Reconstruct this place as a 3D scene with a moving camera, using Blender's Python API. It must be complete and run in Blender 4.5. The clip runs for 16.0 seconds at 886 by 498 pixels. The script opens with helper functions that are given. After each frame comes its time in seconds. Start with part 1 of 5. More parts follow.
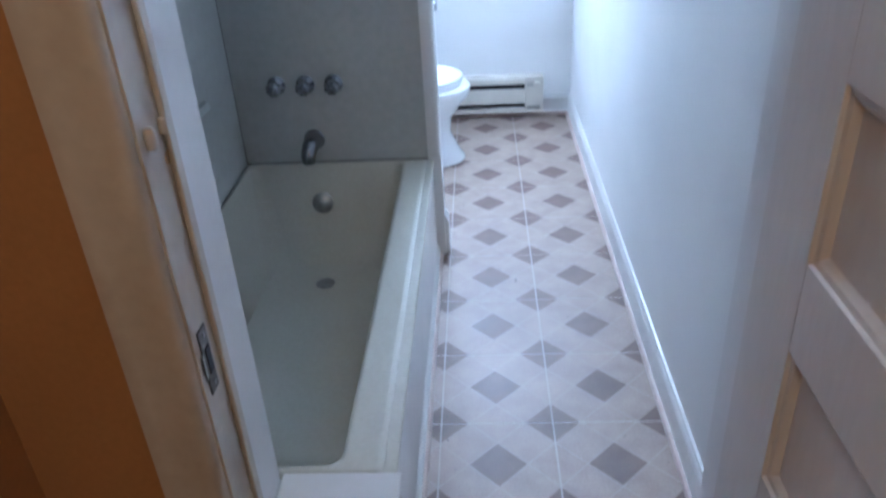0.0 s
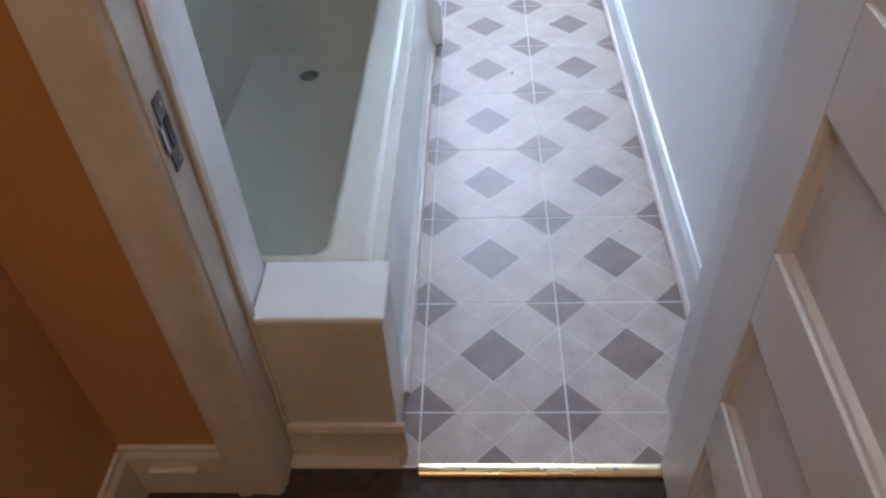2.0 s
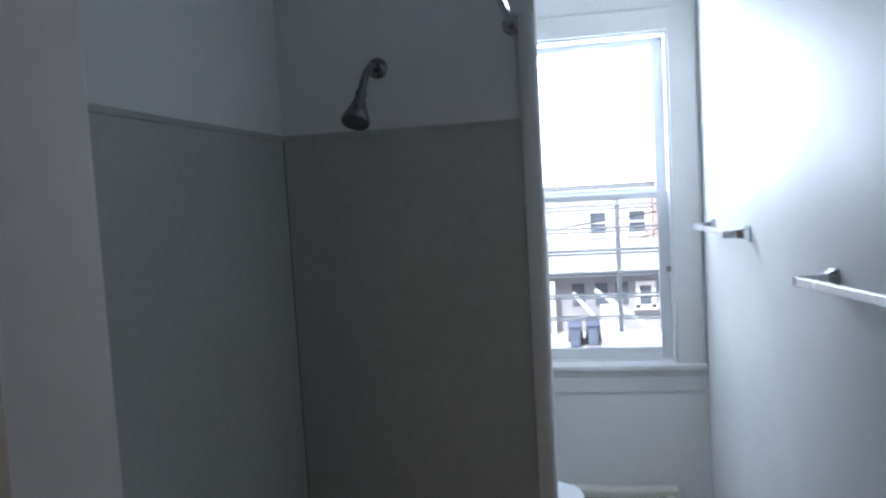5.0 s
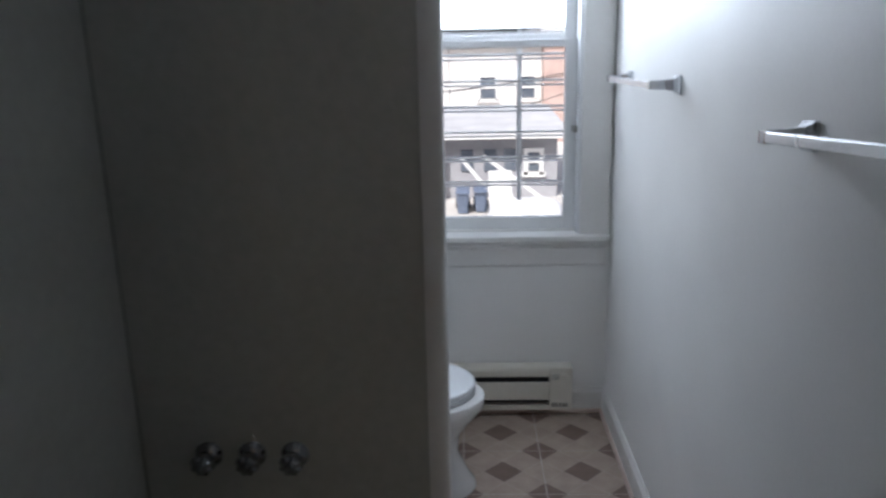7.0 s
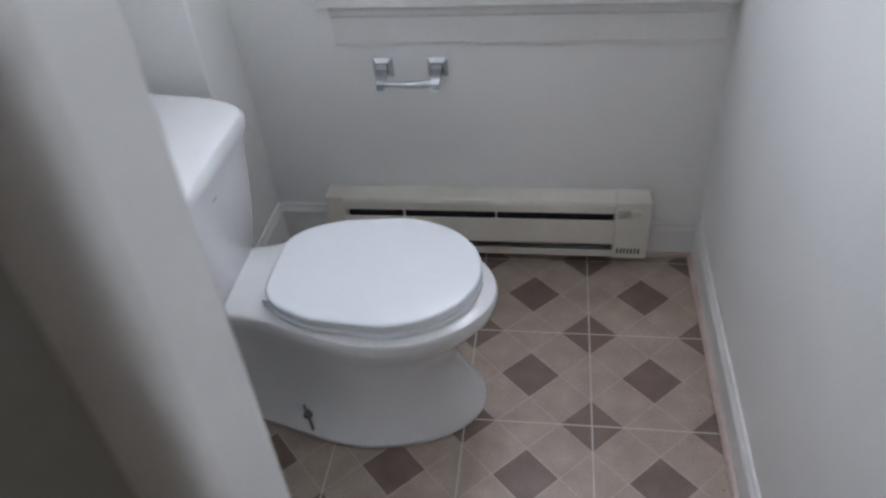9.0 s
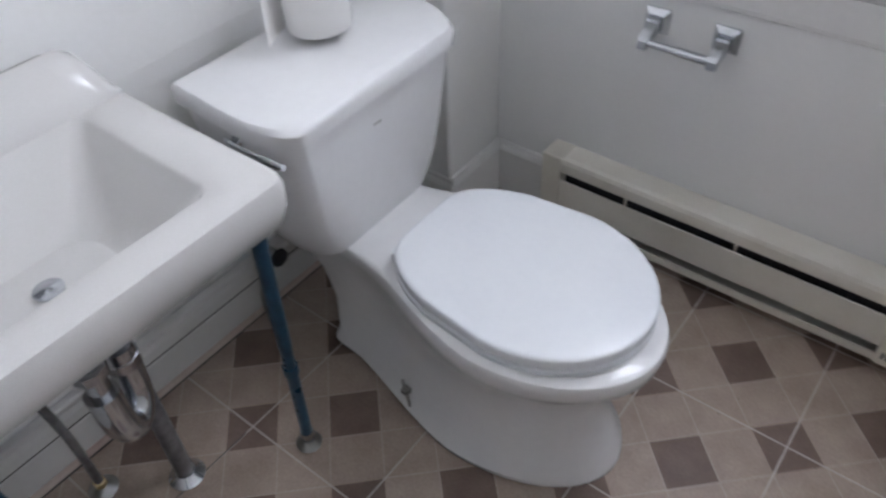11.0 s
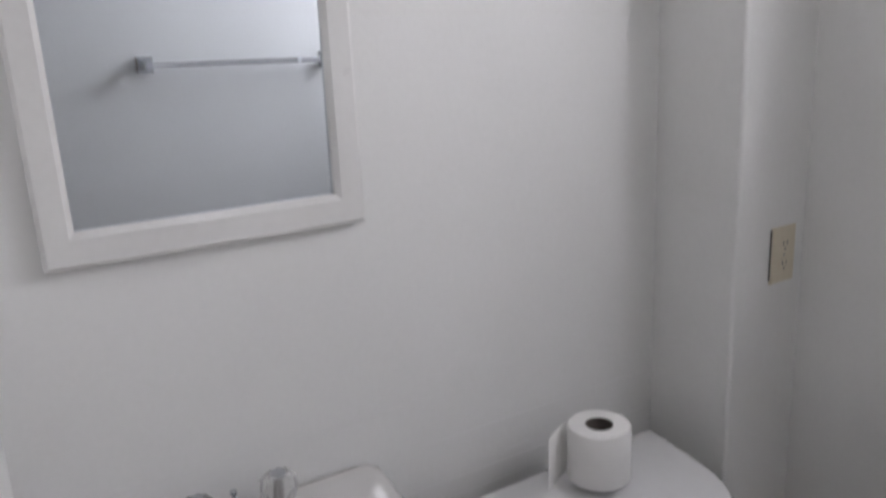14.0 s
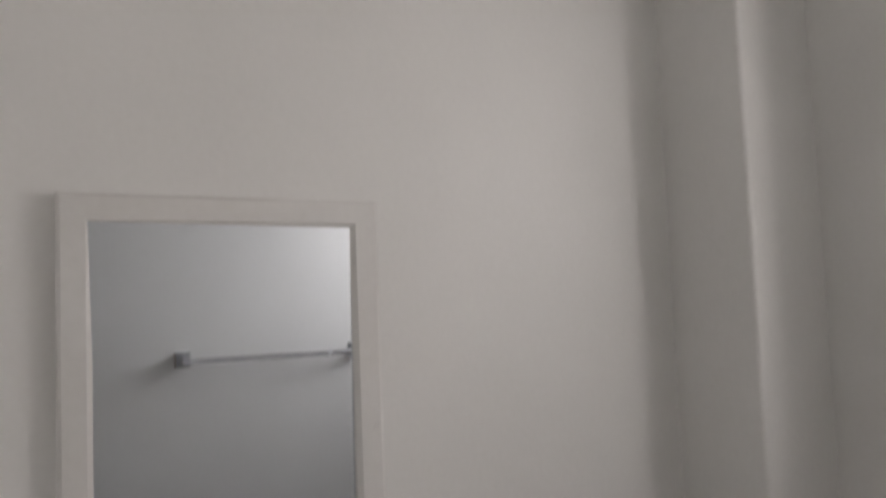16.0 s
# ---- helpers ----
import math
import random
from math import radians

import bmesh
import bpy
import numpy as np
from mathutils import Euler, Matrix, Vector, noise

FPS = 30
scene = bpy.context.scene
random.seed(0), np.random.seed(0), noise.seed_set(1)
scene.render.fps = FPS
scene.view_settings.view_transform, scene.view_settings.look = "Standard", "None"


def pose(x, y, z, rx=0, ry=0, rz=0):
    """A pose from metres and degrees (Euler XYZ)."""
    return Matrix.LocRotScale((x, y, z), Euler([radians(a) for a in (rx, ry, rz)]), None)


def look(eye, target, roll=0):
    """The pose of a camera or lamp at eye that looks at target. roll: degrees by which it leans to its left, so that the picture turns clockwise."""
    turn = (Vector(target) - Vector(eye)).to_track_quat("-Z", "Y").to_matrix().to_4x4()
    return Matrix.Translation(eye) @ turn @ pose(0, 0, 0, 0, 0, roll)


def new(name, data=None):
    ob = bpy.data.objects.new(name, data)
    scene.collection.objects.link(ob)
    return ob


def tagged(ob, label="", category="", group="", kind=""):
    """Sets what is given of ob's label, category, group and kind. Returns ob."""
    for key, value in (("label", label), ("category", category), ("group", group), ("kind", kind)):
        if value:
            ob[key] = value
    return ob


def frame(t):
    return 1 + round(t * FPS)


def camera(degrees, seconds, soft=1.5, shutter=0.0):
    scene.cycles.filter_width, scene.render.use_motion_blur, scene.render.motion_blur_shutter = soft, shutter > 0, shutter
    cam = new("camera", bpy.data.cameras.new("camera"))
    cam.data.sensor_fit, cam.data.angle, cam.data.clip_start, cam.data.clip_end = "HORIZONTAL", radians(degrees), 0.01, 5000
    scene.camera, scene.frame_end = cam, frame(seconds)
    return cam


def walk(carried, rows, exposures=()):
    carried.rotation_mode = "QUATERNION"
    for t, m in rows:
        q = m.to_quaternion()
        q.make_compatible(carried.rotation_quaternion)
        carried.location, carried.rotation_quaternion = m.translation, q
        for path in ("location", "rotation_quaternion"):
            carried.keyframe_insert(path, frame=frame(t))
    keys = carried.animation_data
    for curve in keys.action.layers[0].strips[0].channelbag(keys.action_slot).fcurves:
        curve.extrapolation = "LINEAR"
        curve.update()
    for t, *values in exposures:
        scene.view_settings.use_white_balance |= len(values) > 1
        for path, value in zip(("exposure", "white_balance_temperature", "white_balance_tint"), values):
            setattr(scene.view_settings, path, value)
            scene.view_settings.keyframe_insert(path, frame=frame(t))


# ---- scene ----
cam = camera(61.1, 16.0, soft=2.4, shutter=0.5)
PATH = [
    (0, (0.134, -0.95, 1.439), (0.021, 0.787, 0.454), -3.4),
    (0.5, (0.128, -0.932, 1.404), (0.022, 0.704, 0.258), -3.8),
    (1, (0.134, -0.925, 1.348), (0.036, 0.62, 0.081), -3.6),
    (1.5, (0.13, -0.908, 1.328), (0.022, 0.548, -0.038), -3.6),
    (2, (0.134, -0.894, 1.335), (0.027, 0.545, -0.05), -3.7),
    (2.5, (0.14, -0.835, 1.504), (0.074, 0.852, 0.432), -0.9),
    (3, (0.124, -0.811, 1.526), (-0.003, 1.036, 0.77), -1.7),
    (3.5, (0.088, -0.674, 1.559), (0.003, 1.243, 0.994), -3.3),
    (4, (0.086, -0.537, 1.593), (-0.001, 1.409, 1.137), -2.9),
    (4.5, (0.113, -0.436, 1.625), (-0.164, 1.527, 1.358), -3.4),
    (4.7, (0.094, -0.44, 1.653), (-0.266, 1.522, 1.505), -3.3),
    (6.8, (0.038, -0.093, 1.599), (-0.163, 1.862, 1.23), -3.0),
    (7, (0.036, 0.017, 1.567), (-0.036, 1.95, 1.056), -1.3),
    (7.5, (0.106, 0.289, 1.524), (0.111, 2.218, 0.997), -1.7),
    (8, (0.179, 0.616, 1.519), (0.087, 2.402, 0.624), -3.9),
    (8.2, (0.186, 0.768, 1.52), (0.047, 2.499, 0.526), -4.3),
    (10.3, (0.233, 1.669, 1.384), (-0.387, 2.903, -0.063), -4.5),
    (10.5, (0.259, 1.666, 1.375), (-0.456, 2.893, -0.033), -3.4),
    (11, (0.286, 1.714, 1.364), (-0.629, 2.819, -0.03), -3.0),
    (11.5, (0.301, 1.724, 1.369), (-0.818, 2.701, 0.029), -3.7),
    (12, (0.295, 1.708, 1.369), (-0.951, 2.583, 0.072), -5.1),
    (12.5, (0.292, 1.707, 1.384), (-1.013, 2.643, 0.192), -2.0),
    (13, (0.288, 1.705, 1.429), (-1.18, 2.669, 0.474), -2.5),
    (13.5, (0.27, 1.685, 1.448), (-1.313, 2.688, 0.75), -2.7),
    (14, (0.274, 1.679, 1.502), (-1.393, 2.666, 1.003), -2.9),
    (14.5, (0.249, 1.671, 1.587), (-1.427, 2.69, 1.195), -1.1),
    (15, (0.268, 1.664, 1.591), (-1.445, 2.681, 1.411), -2.1),
    (15.5, (0.281, 1.675, 1.664), (-1.451, 2.671, 1.557), -2.1),
    (16, (0.301, 1.668, 1.687), (-1.433, 2.656, 1.819), -2.3),
]
EXPO = [(0, 1.97, 4820, 10), (2.0, 2.28, 5200, 10), (3.0, 1.98, 5200, 10), (3.5, 1.63, 5280, 11), (4.0, 1.25, 5380, 11), (4.7, 0.65, 5550, 11), (6.8, -0.1, 6000, 12), (7.5, 0.28, 6250, 14),
        (8.2, 0.32, 6350, 15), (10.3, 0.44, 6500, 18), (12, 0.42, 6600, 18), (13, 0.03, 6800, 19), (14, -0.45, 7000, 21), (15, -0.8, 7300, 21), (16, -1.07, 7800, 21)]
walk(cam, [(t, look(eye, target, roll)) for t, eye, target, roll in PATH], EXPO)
# ==== body ====

# ---- world and lights ----
world = bpy.data.worlds.new("world")
scene.world = world
world.use_nodes = True
wn = world.node_tree.nodes
sky = wn.new("ShaderNodeTexSky")
sky.sky_type, sky.sun_disc = "NISHITA", False
sky.dust_density = 4.0
sky.sun_elevation, sky.sun_rotation = radians(48), radians(200)
wn["Background"].inputs[1].default_value = 0.15
world.node_tree.links.new(sky.outputs[0], wn["Background"].inputs[0])

sun = new("sun", bpy.data.lights.new("sun", "SUN"))
sun.data.energy, sun.data.angle, sun.data.color = 5.0, radians(0.5), (1, 0.95, 0.88)
sun.matrix_world = look((-3.4, -9.4, 11.1), (0, 0, 0))

# daylight of the bright hazy sky in the upper window
sky_light = new("window_daylight", bpy.data.lights.new("window_daylight", "AREA"))
sky_light.data.shape, sky_light.data.size, sky_light.data.size_y = "RECTANGLE", 0.74, 0.66
sky_light.data.energy, sky_light.data.color = 10.5, (0.84, 0.92, 1.0)
sky_light.matrix_world = look((0.09, 3.31, 1.985), (0.09, 1.0, 1.93))

hall_light = new("hall_lamp_light", bpy.data.lights.new("hall_lamp_light", "POINT"))
hall_light.data.energy, hall_light.data.color, hall_light.data.shadow_soft_size = 4.4, (1.0, 0.72, 0.42), 0.12
hall_light.location = (0.02, -1.75, 2.25)


# ---- materials ----
def nodes_of(name):
    m = bpy.data.materials.new(name)
    m.use_nodes = True
    nt = m.node_tree
    return m, nt, nt.nodes["Principled BSDF"]


def mat(name, a, b=None, rough=0.5, metal=0.0, scale=6.0, fine=120.0, bump=0.05, rough_var=0.1, coat=0.0, stretch=(1, 1, 1), ramp=(0.35, 0.7), dist=0.002):
    """Two-scale procedural surface: large mottling from a to b, fine grain, bump and uneven gloss."""
    m, nt, p = nodes_of(name)
    N, L = nt.nodes.new, nt.links.new
    b = b or tuple(c * 0.92 for c in a)
    tc = N("ShaderNodeTexCoord")
    mp = N("ShaderNodeMapping")
    mp.inputs["Scale"].default_value = stretch
    L(tc.outputs["Object"], mp.inputs[0])
    n1 = N("ShaderNodeTexNoise")
    n1.inputs["Scale"].default_value, n1.inputs["Detail"].default_value = scale, 5
    n2 = N("ShaderNodeTexNoise")
    n2.inputs["Scale"].default_value, n2.inputs["Detail"].default_value = fine, 3
    L(mp.outputs[0], n1.inputs[0])
    L(mp.outputs[0], n2.inputs[0])
    r = N("ShaderNodeValToRGB")
    r.color_ramp.elements[0].position, r.color_ramp.elements[1].position = ramp
    r.color_ramp.elements[0].color, r.color_ramp.elements[1].color = (*a, 1), (*b, 1)
    L(n1.outputs[0], r.inputs[0])
    mx = N("ShaderNodeMixRGB")
    mx.blend_type, mx.inputs[0].default_value = "OVERLAY", 0.12
    L(r.outputs[0], mx.inputs[1])
    L(n2.outputs[0], mx.inputs[2])
    L(mx.outputs[0], p.inputs["Base Color"])
    mr = N("ShaderNodeMapRange")
    mr.inputs["To Min"].default_value, mr.inputs["To Max"].default_value = max(0.02, rough - rough_var), min(1, rough + rough_var)
    L(n1.outputs[0], mr.inputs[0])
    L(mr.outputs[0], p.inputs["Roughness"])
    p.inputs["Metallic"].default_value = metal
    p.inputs["Coat Weight"].default_value = coat
    if bump:
        bp = N("ShaderNodeBump")
        bp.inputs["Strength"].default_value, bp.inputs["Distance"].default_value = bump, dist
        L(n2.outputs[0], bp.inputs["Height"])
        L(bp.outputs[0], p.inputs["Normal"])
    return m


M_WALL = mat("white_wall_paint", (0.83, 0.83, 0.815), (0.79, 0.79, 0.775), 0.5, scale=2.5, fine=90, bump=0.25, dist=0.001)
M_CEIL = mat("ceiling_paint", (0.78, 0.78, 0.76), None, 0.8, scale=2, fine=60, bump=0.2)
M_TRIM = mat("white_gloss_trim", (0.77, 0.765, 0.75), (0.73, 0.72, 0.70), 0.32, scale=5, fine=60, bump=0.1)
M_HALLTRIM = mat("cream_trim_paint", (0.60, 0.55, 0.47), (0.54, 0.48, 0.39), 0.38, scale=6, fine=50, bump=0.2)
M_DOOR = mat("white_door_paint", (0.72, 0.70, 0.67), (0.66, 0.63, 0.59), 0.35, scale=5, fine=70, bump=0.2, stretch=(1, 1, 0.25))
M_ORANGE = mat("orange_tan_wall_paint", (0.46, 0.24, 0.09), (0.42, 0.21, 0.075), 0.55, scale=3, fine=90, bump=0.25)
M_SURROUND = mat("tub_surround_panel", (0.46, 0.465, 0.435), (0.435, 0.44, 0.41), 0.34, scale=2, fine=40, bump=0.03, rough_var=0.02, ramp=(0.2, 0.8))
M_TUB = mat("off_white_tub_enamel", (0.60, 0.585, 0.50), (0.56, 0.54, 0.45), 0.44, scale=3, fine=80, bump=0.03, rough_var=0.05, ramp=(0.2, 0.85))
M_CERAMIC = mat("white_glazed_ceramic", (0.80, 0.80, 0.80), (0.77, 0.77, 0.775), 0.12, scale=4, fine=60, bump=0.01, rough_var=0.05, coat=0.3)
M_SINK = mat("warm_white_glazed_sink", (0.63, 0.62, 0.605), (0.61, 0.60, 0.583), 0.16, scale=3, fine=400, bump=0.01, rough_var=0.06, coat=0.3)
M_SEAT = mat("white_toilet_seat_plastic", (0.80, 0.82, 0.84), (0.77, 0.79, 0.82), 0.22, scale=5, fine=80, bump=0.01, rough_var=0.06)
M_CHROME = mat("chrome", (0.62, 0.64, 0.67), (0.50, 0.52, 0.55), 0.14, 1.0, scale=30, fine=200, bump=0.02, rough_var=0.08)
M_DULL = mat("dull_metal", (0.42, 0.42, 0.41), (0.30, 0.29, 0.27), 0.36, 1.0, scale=30, fine=200, bump=0.05)
M_DARK = mat("dark_slot", (0.03, 0.032, 0.04), (0.02, 0.02, 0.025), 0.6, scale=20)
M_HEATER = mat("cream_heater_enamel", (0.74, 0.71, 0.64), (0.68, 0.64, 0.56), 0.4, scale=8, fine=120, bump=0.05)
M_BLUE = mat("blue_film_on_leg", (0.009, 0.065, 0.125), (0.006, 0.036, 0.075), 0.3, 0.3, scale=25, fine=160, bump=0.1)
M_PAPER = mat("toilet_paper", (0.85, 0.84, 0.82), (0.82, 0.81, 0.79), 0.95, scale=20, fine=400, bump=0.3)
M_CARD = mat("cardboard_core", (0.12, 0.10, 0.09), None, 0.9, scale=20)
M_PLATE = mat("ivory_outlet_plastic", (0.70, 0.63, 0.50), (0.66, 0.59, 0.46), 0.35, scale=20, bump=0)
M_CARPET = mat("brown_carpet", (0.085, 0.06, 0.042), (0.05, 0.034, 0.024), 0.95, scale=40, fine=500, bump=1.0, dist=0.006)
M_BRASS = mat("worn_brass", (0.80, 0.66, 0.40), (0.66, 0.50, 0.26), 0.30, 1.0, scale=30, fine=200, bump=0.05)
M_GAP = mat("dark_joint", (0.10, 0.095, 0.09), None, 0.8, scale=40, bump=0)
M_CAULK = mat("grey_caulk", (0.36, 0.36, 0.34), (0.22, 0.22, 0.2), 0.6, scale=40)
M_WINFRAME = mat("white_window_vinyl", (0.78, 0.79, 0.80), None, 0.35, scale=8)
# darker copy of chrome: the dim tub corner is put into its colour
M_DIMCHROME = mat("dim_chrome", (0.30, 0.31, 0.33), (0.20, 0.205, 0.22), 0.2, 1.0, scale=40, fine=200, bump=0.04, rough_var=0.1)
M_PIPE = mat("grey_pipe_metal", (0.30, 0.31, 0.33), (0.20, 0.20, 0.21), 0.38, 0.8, scale=40, fine=200, bump=0.06)
M_BARS = mat("white_painted_bars", (0.80, 0.81, 0.82), (0.72, 0.72, 0.72), 0.5, scale=30)


def solid(name, color, rough=0.4, **kw):
    m, nt, p = nodes_of(name)
    p.inputs["Base Color"].default_value, p.inputs["Roughness"].default_value = (*color, 1), rough
    for key, value in kw.items():
        p.inputs[key.replace("_", " ")].default_value = value
    return m


M_MIRROR = solid("mirror_silver", (0.79, 0.84, 0.89), 0.02, Metallic=1.0)
M_GLASS = solid("window_glass", (1, 1, 1), 0.0, Transmission_Weight=1.0, IOR=1.0)
M_ACRYLIC = solid("clear_acrylic", (0.97, 0.97, 0.96), 0.12, Transmission_Weight=0.75, IOR=1.2)


# ---- mesh helpers ----
def part(name, bm, material, parent=None, label="", smooth=False):
    me = bpy.data.meshes.new(name)
    bmesh.ops.recalc_face_normals(bm, faces=bm.faces)
    bm.to_mesh(me)
    bm.free()
    me.materials.append(material)
    if smooth:
        for poly in me.polygons:
            poly.use_smooth = True
        me.set_sharp_from_angle(angle=radians(40))
    ob = new(name, me)
    ob.parent = parent
    if label:
        ob["label"] = label
    return ob


def empty(name, label, category, loc=(0, 0, 0), group="", kind=""):
    ob = new(name)
    ob.empty_display_size = 0.05
    ob.location = loc
    return tagged(ob, label, category, group, kind)


def box(bm, x0, x1, y0, y1, z0, z1, bevel=0.0, seg=2):
    g = bmesh.ops.create_cube(bm, size=1, matrix=Matrix.LocRotScale(((x0 + x1) / 2, (y0 + y1) / 2, (z0 + z1) / 2), None, (x1 - x0, y1 - y0, z1 - z0)))
    if bevel:
        edges = list({e for v in g["verts"] for e in v.link_edges})
        bmesh.ops.bevel(bm, geom=edges, offset=bevel, segments=seg, affect="EDGES", profile=0.5)
    return bm


def B(*a, **k):
    return box(bmesh.new(), *a, **k)


def rings(bm, loops, cap0=True, cap1=True):
    """Skin through closed loops with equal point counts."""
    vs = [[bm.verts.new(p) for p in lp] for lp in loops]
    n = len(vs[0])
    for a, b in zip(vs, vs[1:]):
        for i in range(n):
            bm.faces.new((a[i], a[(i + 1) % n], b[(i + 1) % n], b[i]))
    if cap0:
        bm.faces.new(vs[0][::-1])
    if cap1:
        bm.faces.new(vs[-1])
    return bm


def lathe(bm, base, axis, profile, n=24, cap=True):
    """Turn (radius, height) pairs about an axis that starts at base."""
    axis = Vector(axis).normalized()
    q = axis.to_track_quat("Z", "Y").to_matrix()
    base = Vector(base)
    loops = [[base + q @ Vector((max(r, 1e-4) * math.cos(2 * math.pi * i / n), max(r, 1e-4) * math.sin(2 * math.pi * i / n), h)) for i in range(n)] for r, h in profile]
    return rings(bm, loops, cap, cap)


def tube(bm, pts, r, n=12):
    """A round pipe along points."""
    pts = [Vector(p) for p in pts]
    loops, ref = [], None
    for i, p in enumerate(pts):
        d = (pts[min(i + 1, len(pts) - 1)] - pts[max(i - 1, 0)]).normalized()
        if ref is None:
            ref = d.orthogonal().normalized()
        ref = (ref - d * ref.dot(d)).normalized()
        s = d.cross(ref)
        rr = r[i] if isinstance(r, (list, tuple)) else r
        loops.append([p + rr * (math.cos(2 * math.pi * k / n) * ref + math.sin(2 * math.pi * k / n) * s) for k in range(n)])
    return rings(bm, loops)


def bend(points, steps=6):
    """Smooth a polyline by Catmull-Rom."""
    P = [Vector(p) for p in points]
    P = [2 * P[0] - P[1]] + P + [2 * P[-1] - P[-2]]
    out = []
    for a, b, c, d in zip(P, P[1:], P[2:], P[3:]):
        for k in range(steps):
            t = k / steps
            out.append(0.5 * (2 * b + (c - a) * t + (2 * a - 5 * b + 4 * c - d) * t * t + (3 * b - a - 3 * c + d) * t ** 3))
    return out + [P[-2]]


def rrect(x0, x1, y0, y1, z, r, n=5):
    """A rounded rectangle loop at height z."""
    pts = []
    for cx, cy, a0 in ((x1 - r, y1 - r, 0), (x0 + r, y1 - r, 90), (x0 + r, y0 + r, 180), (x1 - r, y0 + r, 270)):
        for k in range(n + 1):
            a = radians(a0 + 90 * k / n)
            pts.append((cx + r * math.cos(a), cy + r * math.sin(a), z))
    return pts


def profile_run(bm, prof, p0, p1, out):
    """Extrude a moulding profile of (depth, height) from p0 to p1; out is the way it stands off the wall."""
    p0, p1, out = Vector(p0), Vector(p1), Vector(out)
    return rings(bm, [[p + out * d + Vector((0, 0, h)) for d, h in prof] for p in (p0, p1)])


# ---- plan ----
XR, XL, YB = 0.624, -0.855, 3.10          # right wall, left wall, window wall
XT = -0.717                               # tub surround face
YP0, YP1, XP = 1.535, 1.625, -0.016         # partition at the taps
YH, YD = -0.165, 0.03                      # door wall: hall face, bath face
XJ0, XJ1 = -0.255, 0.51                   # door opening
ZC = 2.62
WX0, WX1, WZ0, WZ1 = -0.290, 0.494, 0.812, 2.32
T = 0.3048

# ---- structure: walls, floor, ceiling ----
def wall(name, label, *boxes, material=M_WALL):
    bm = bmesh.new()
    for b in boxes:
        box(bm, *b)
    return tagged(part(name, bm, material), label, "wall", kind="structure")


wall("wall_east", "smooth white painted plaster bathroom wall", (XR, XR + 0.12, YD, YB, 0, ZC))
wall("wall_west", "white painted bathroom wall behind the sink", (XL - 0.12, XL, YD, YB, 0, ZC))
wall("wall_north", "white painted wall around the window", (XL - 0.12, WX0, YB, YB + 0.26, -0.1, ZC), (WX1, XR + 0.12, YB, YB + 0.26, -0.1, ZC), (WX0, WX1, YB, YB + 0.26, -0.1, WZ0 - 0.03), (WX0, WX1, YB, YB + 0.26, WZ1, ZC))
wall("wall_south", "white bathroom side of the door wall", (XL - 0.12, XJ0 - 0.02, YD - 0.09, YD, 0, ZC), (XJ1 + 0.02, XR + 0.12, YD - 0.09, YD, 0, ZC), (XJ0 - 0.02, XJ1 + 0.02, YD - 0.09, YD, 2.06, ZC))
wall("wall_hall", "orange tan painted hall wall with the doorway", (-1.2, XJ0 - 0.02, YH, YD - 0.09, -0.01, ZC), (XJ1 + 0.02, 1.9, YH, YD - 0.09, -0.01, ZC), (XJ0 - 0.02, XJ1 + 0.02, YH, YD - 0.09, 2.06, ZC), material=M_ORANGE)
wall("wall_hall_west", "orange tan painted hall side wall", (-0.665, -0.545, -3.2, YH, -0.01, ZC), material=M_ORANGE)
wall("wall_hall_east", "orange tan painted hall side wall", (1.3, 1.42, -3.2, YH, -0.01, ZC), material=M_ORANGE)
wall("wall_hall_south", "orange tan painted hall end wall", (-0.72, 1.42, -3.3, -3.2, -0.01, ZC), material=M_ORANGE)
bm = bmesh.new()
rings(bm, [rrect(XL - 0.05, -0.647, 2.885, YB + 0.03, z, 0.008, 3) for z in (0, ZC)])
tagged(part("wall_chase", bm, M_WALL), "white painted boxed-in pipe chase in the corner", "wall", kind="structure")
wall("wall_partition", "white partition wall at the end of the tub", (XL, XP, YP0 + 0.01, YP1, 0, ZC))
bm = B(XL - 0.12, XR + 0.12, YD - 0.09, YB + 0.26, ZC, ZC + 0.1)
tagged(part("ceiling", bm, M_CEIL), "plain white painted bathroom ceiling", "ceiling", kind="structure")
bm = B(-1.2, 1.9, -3.3, YD - 0.09, ZC, ZC + 0.1)
tagged(part("ceiling_hall", bm, M_CEIL), "plain white painted hall ceiling", "ceiling", kind="structure")
bm = B(-0.72, 1.42, -3.3, -0.128, -0.06, -0.006)
tagged(part("floor_hall", bm, M_CARPET), "dark brown cut pile hall carpet", "floor", kind="structure")


# ---- tub and surround ----
def keep(o, p):
    """Parent o to p without moving it."""
    o.parent = p
    o.matrix_parent_inverse = Matrix.Translation(-p.location)
    return o


def K(name, bm, material, p, label="", smooth=False):
    return keep(part(name, bm, material, None, label, smooth), p)


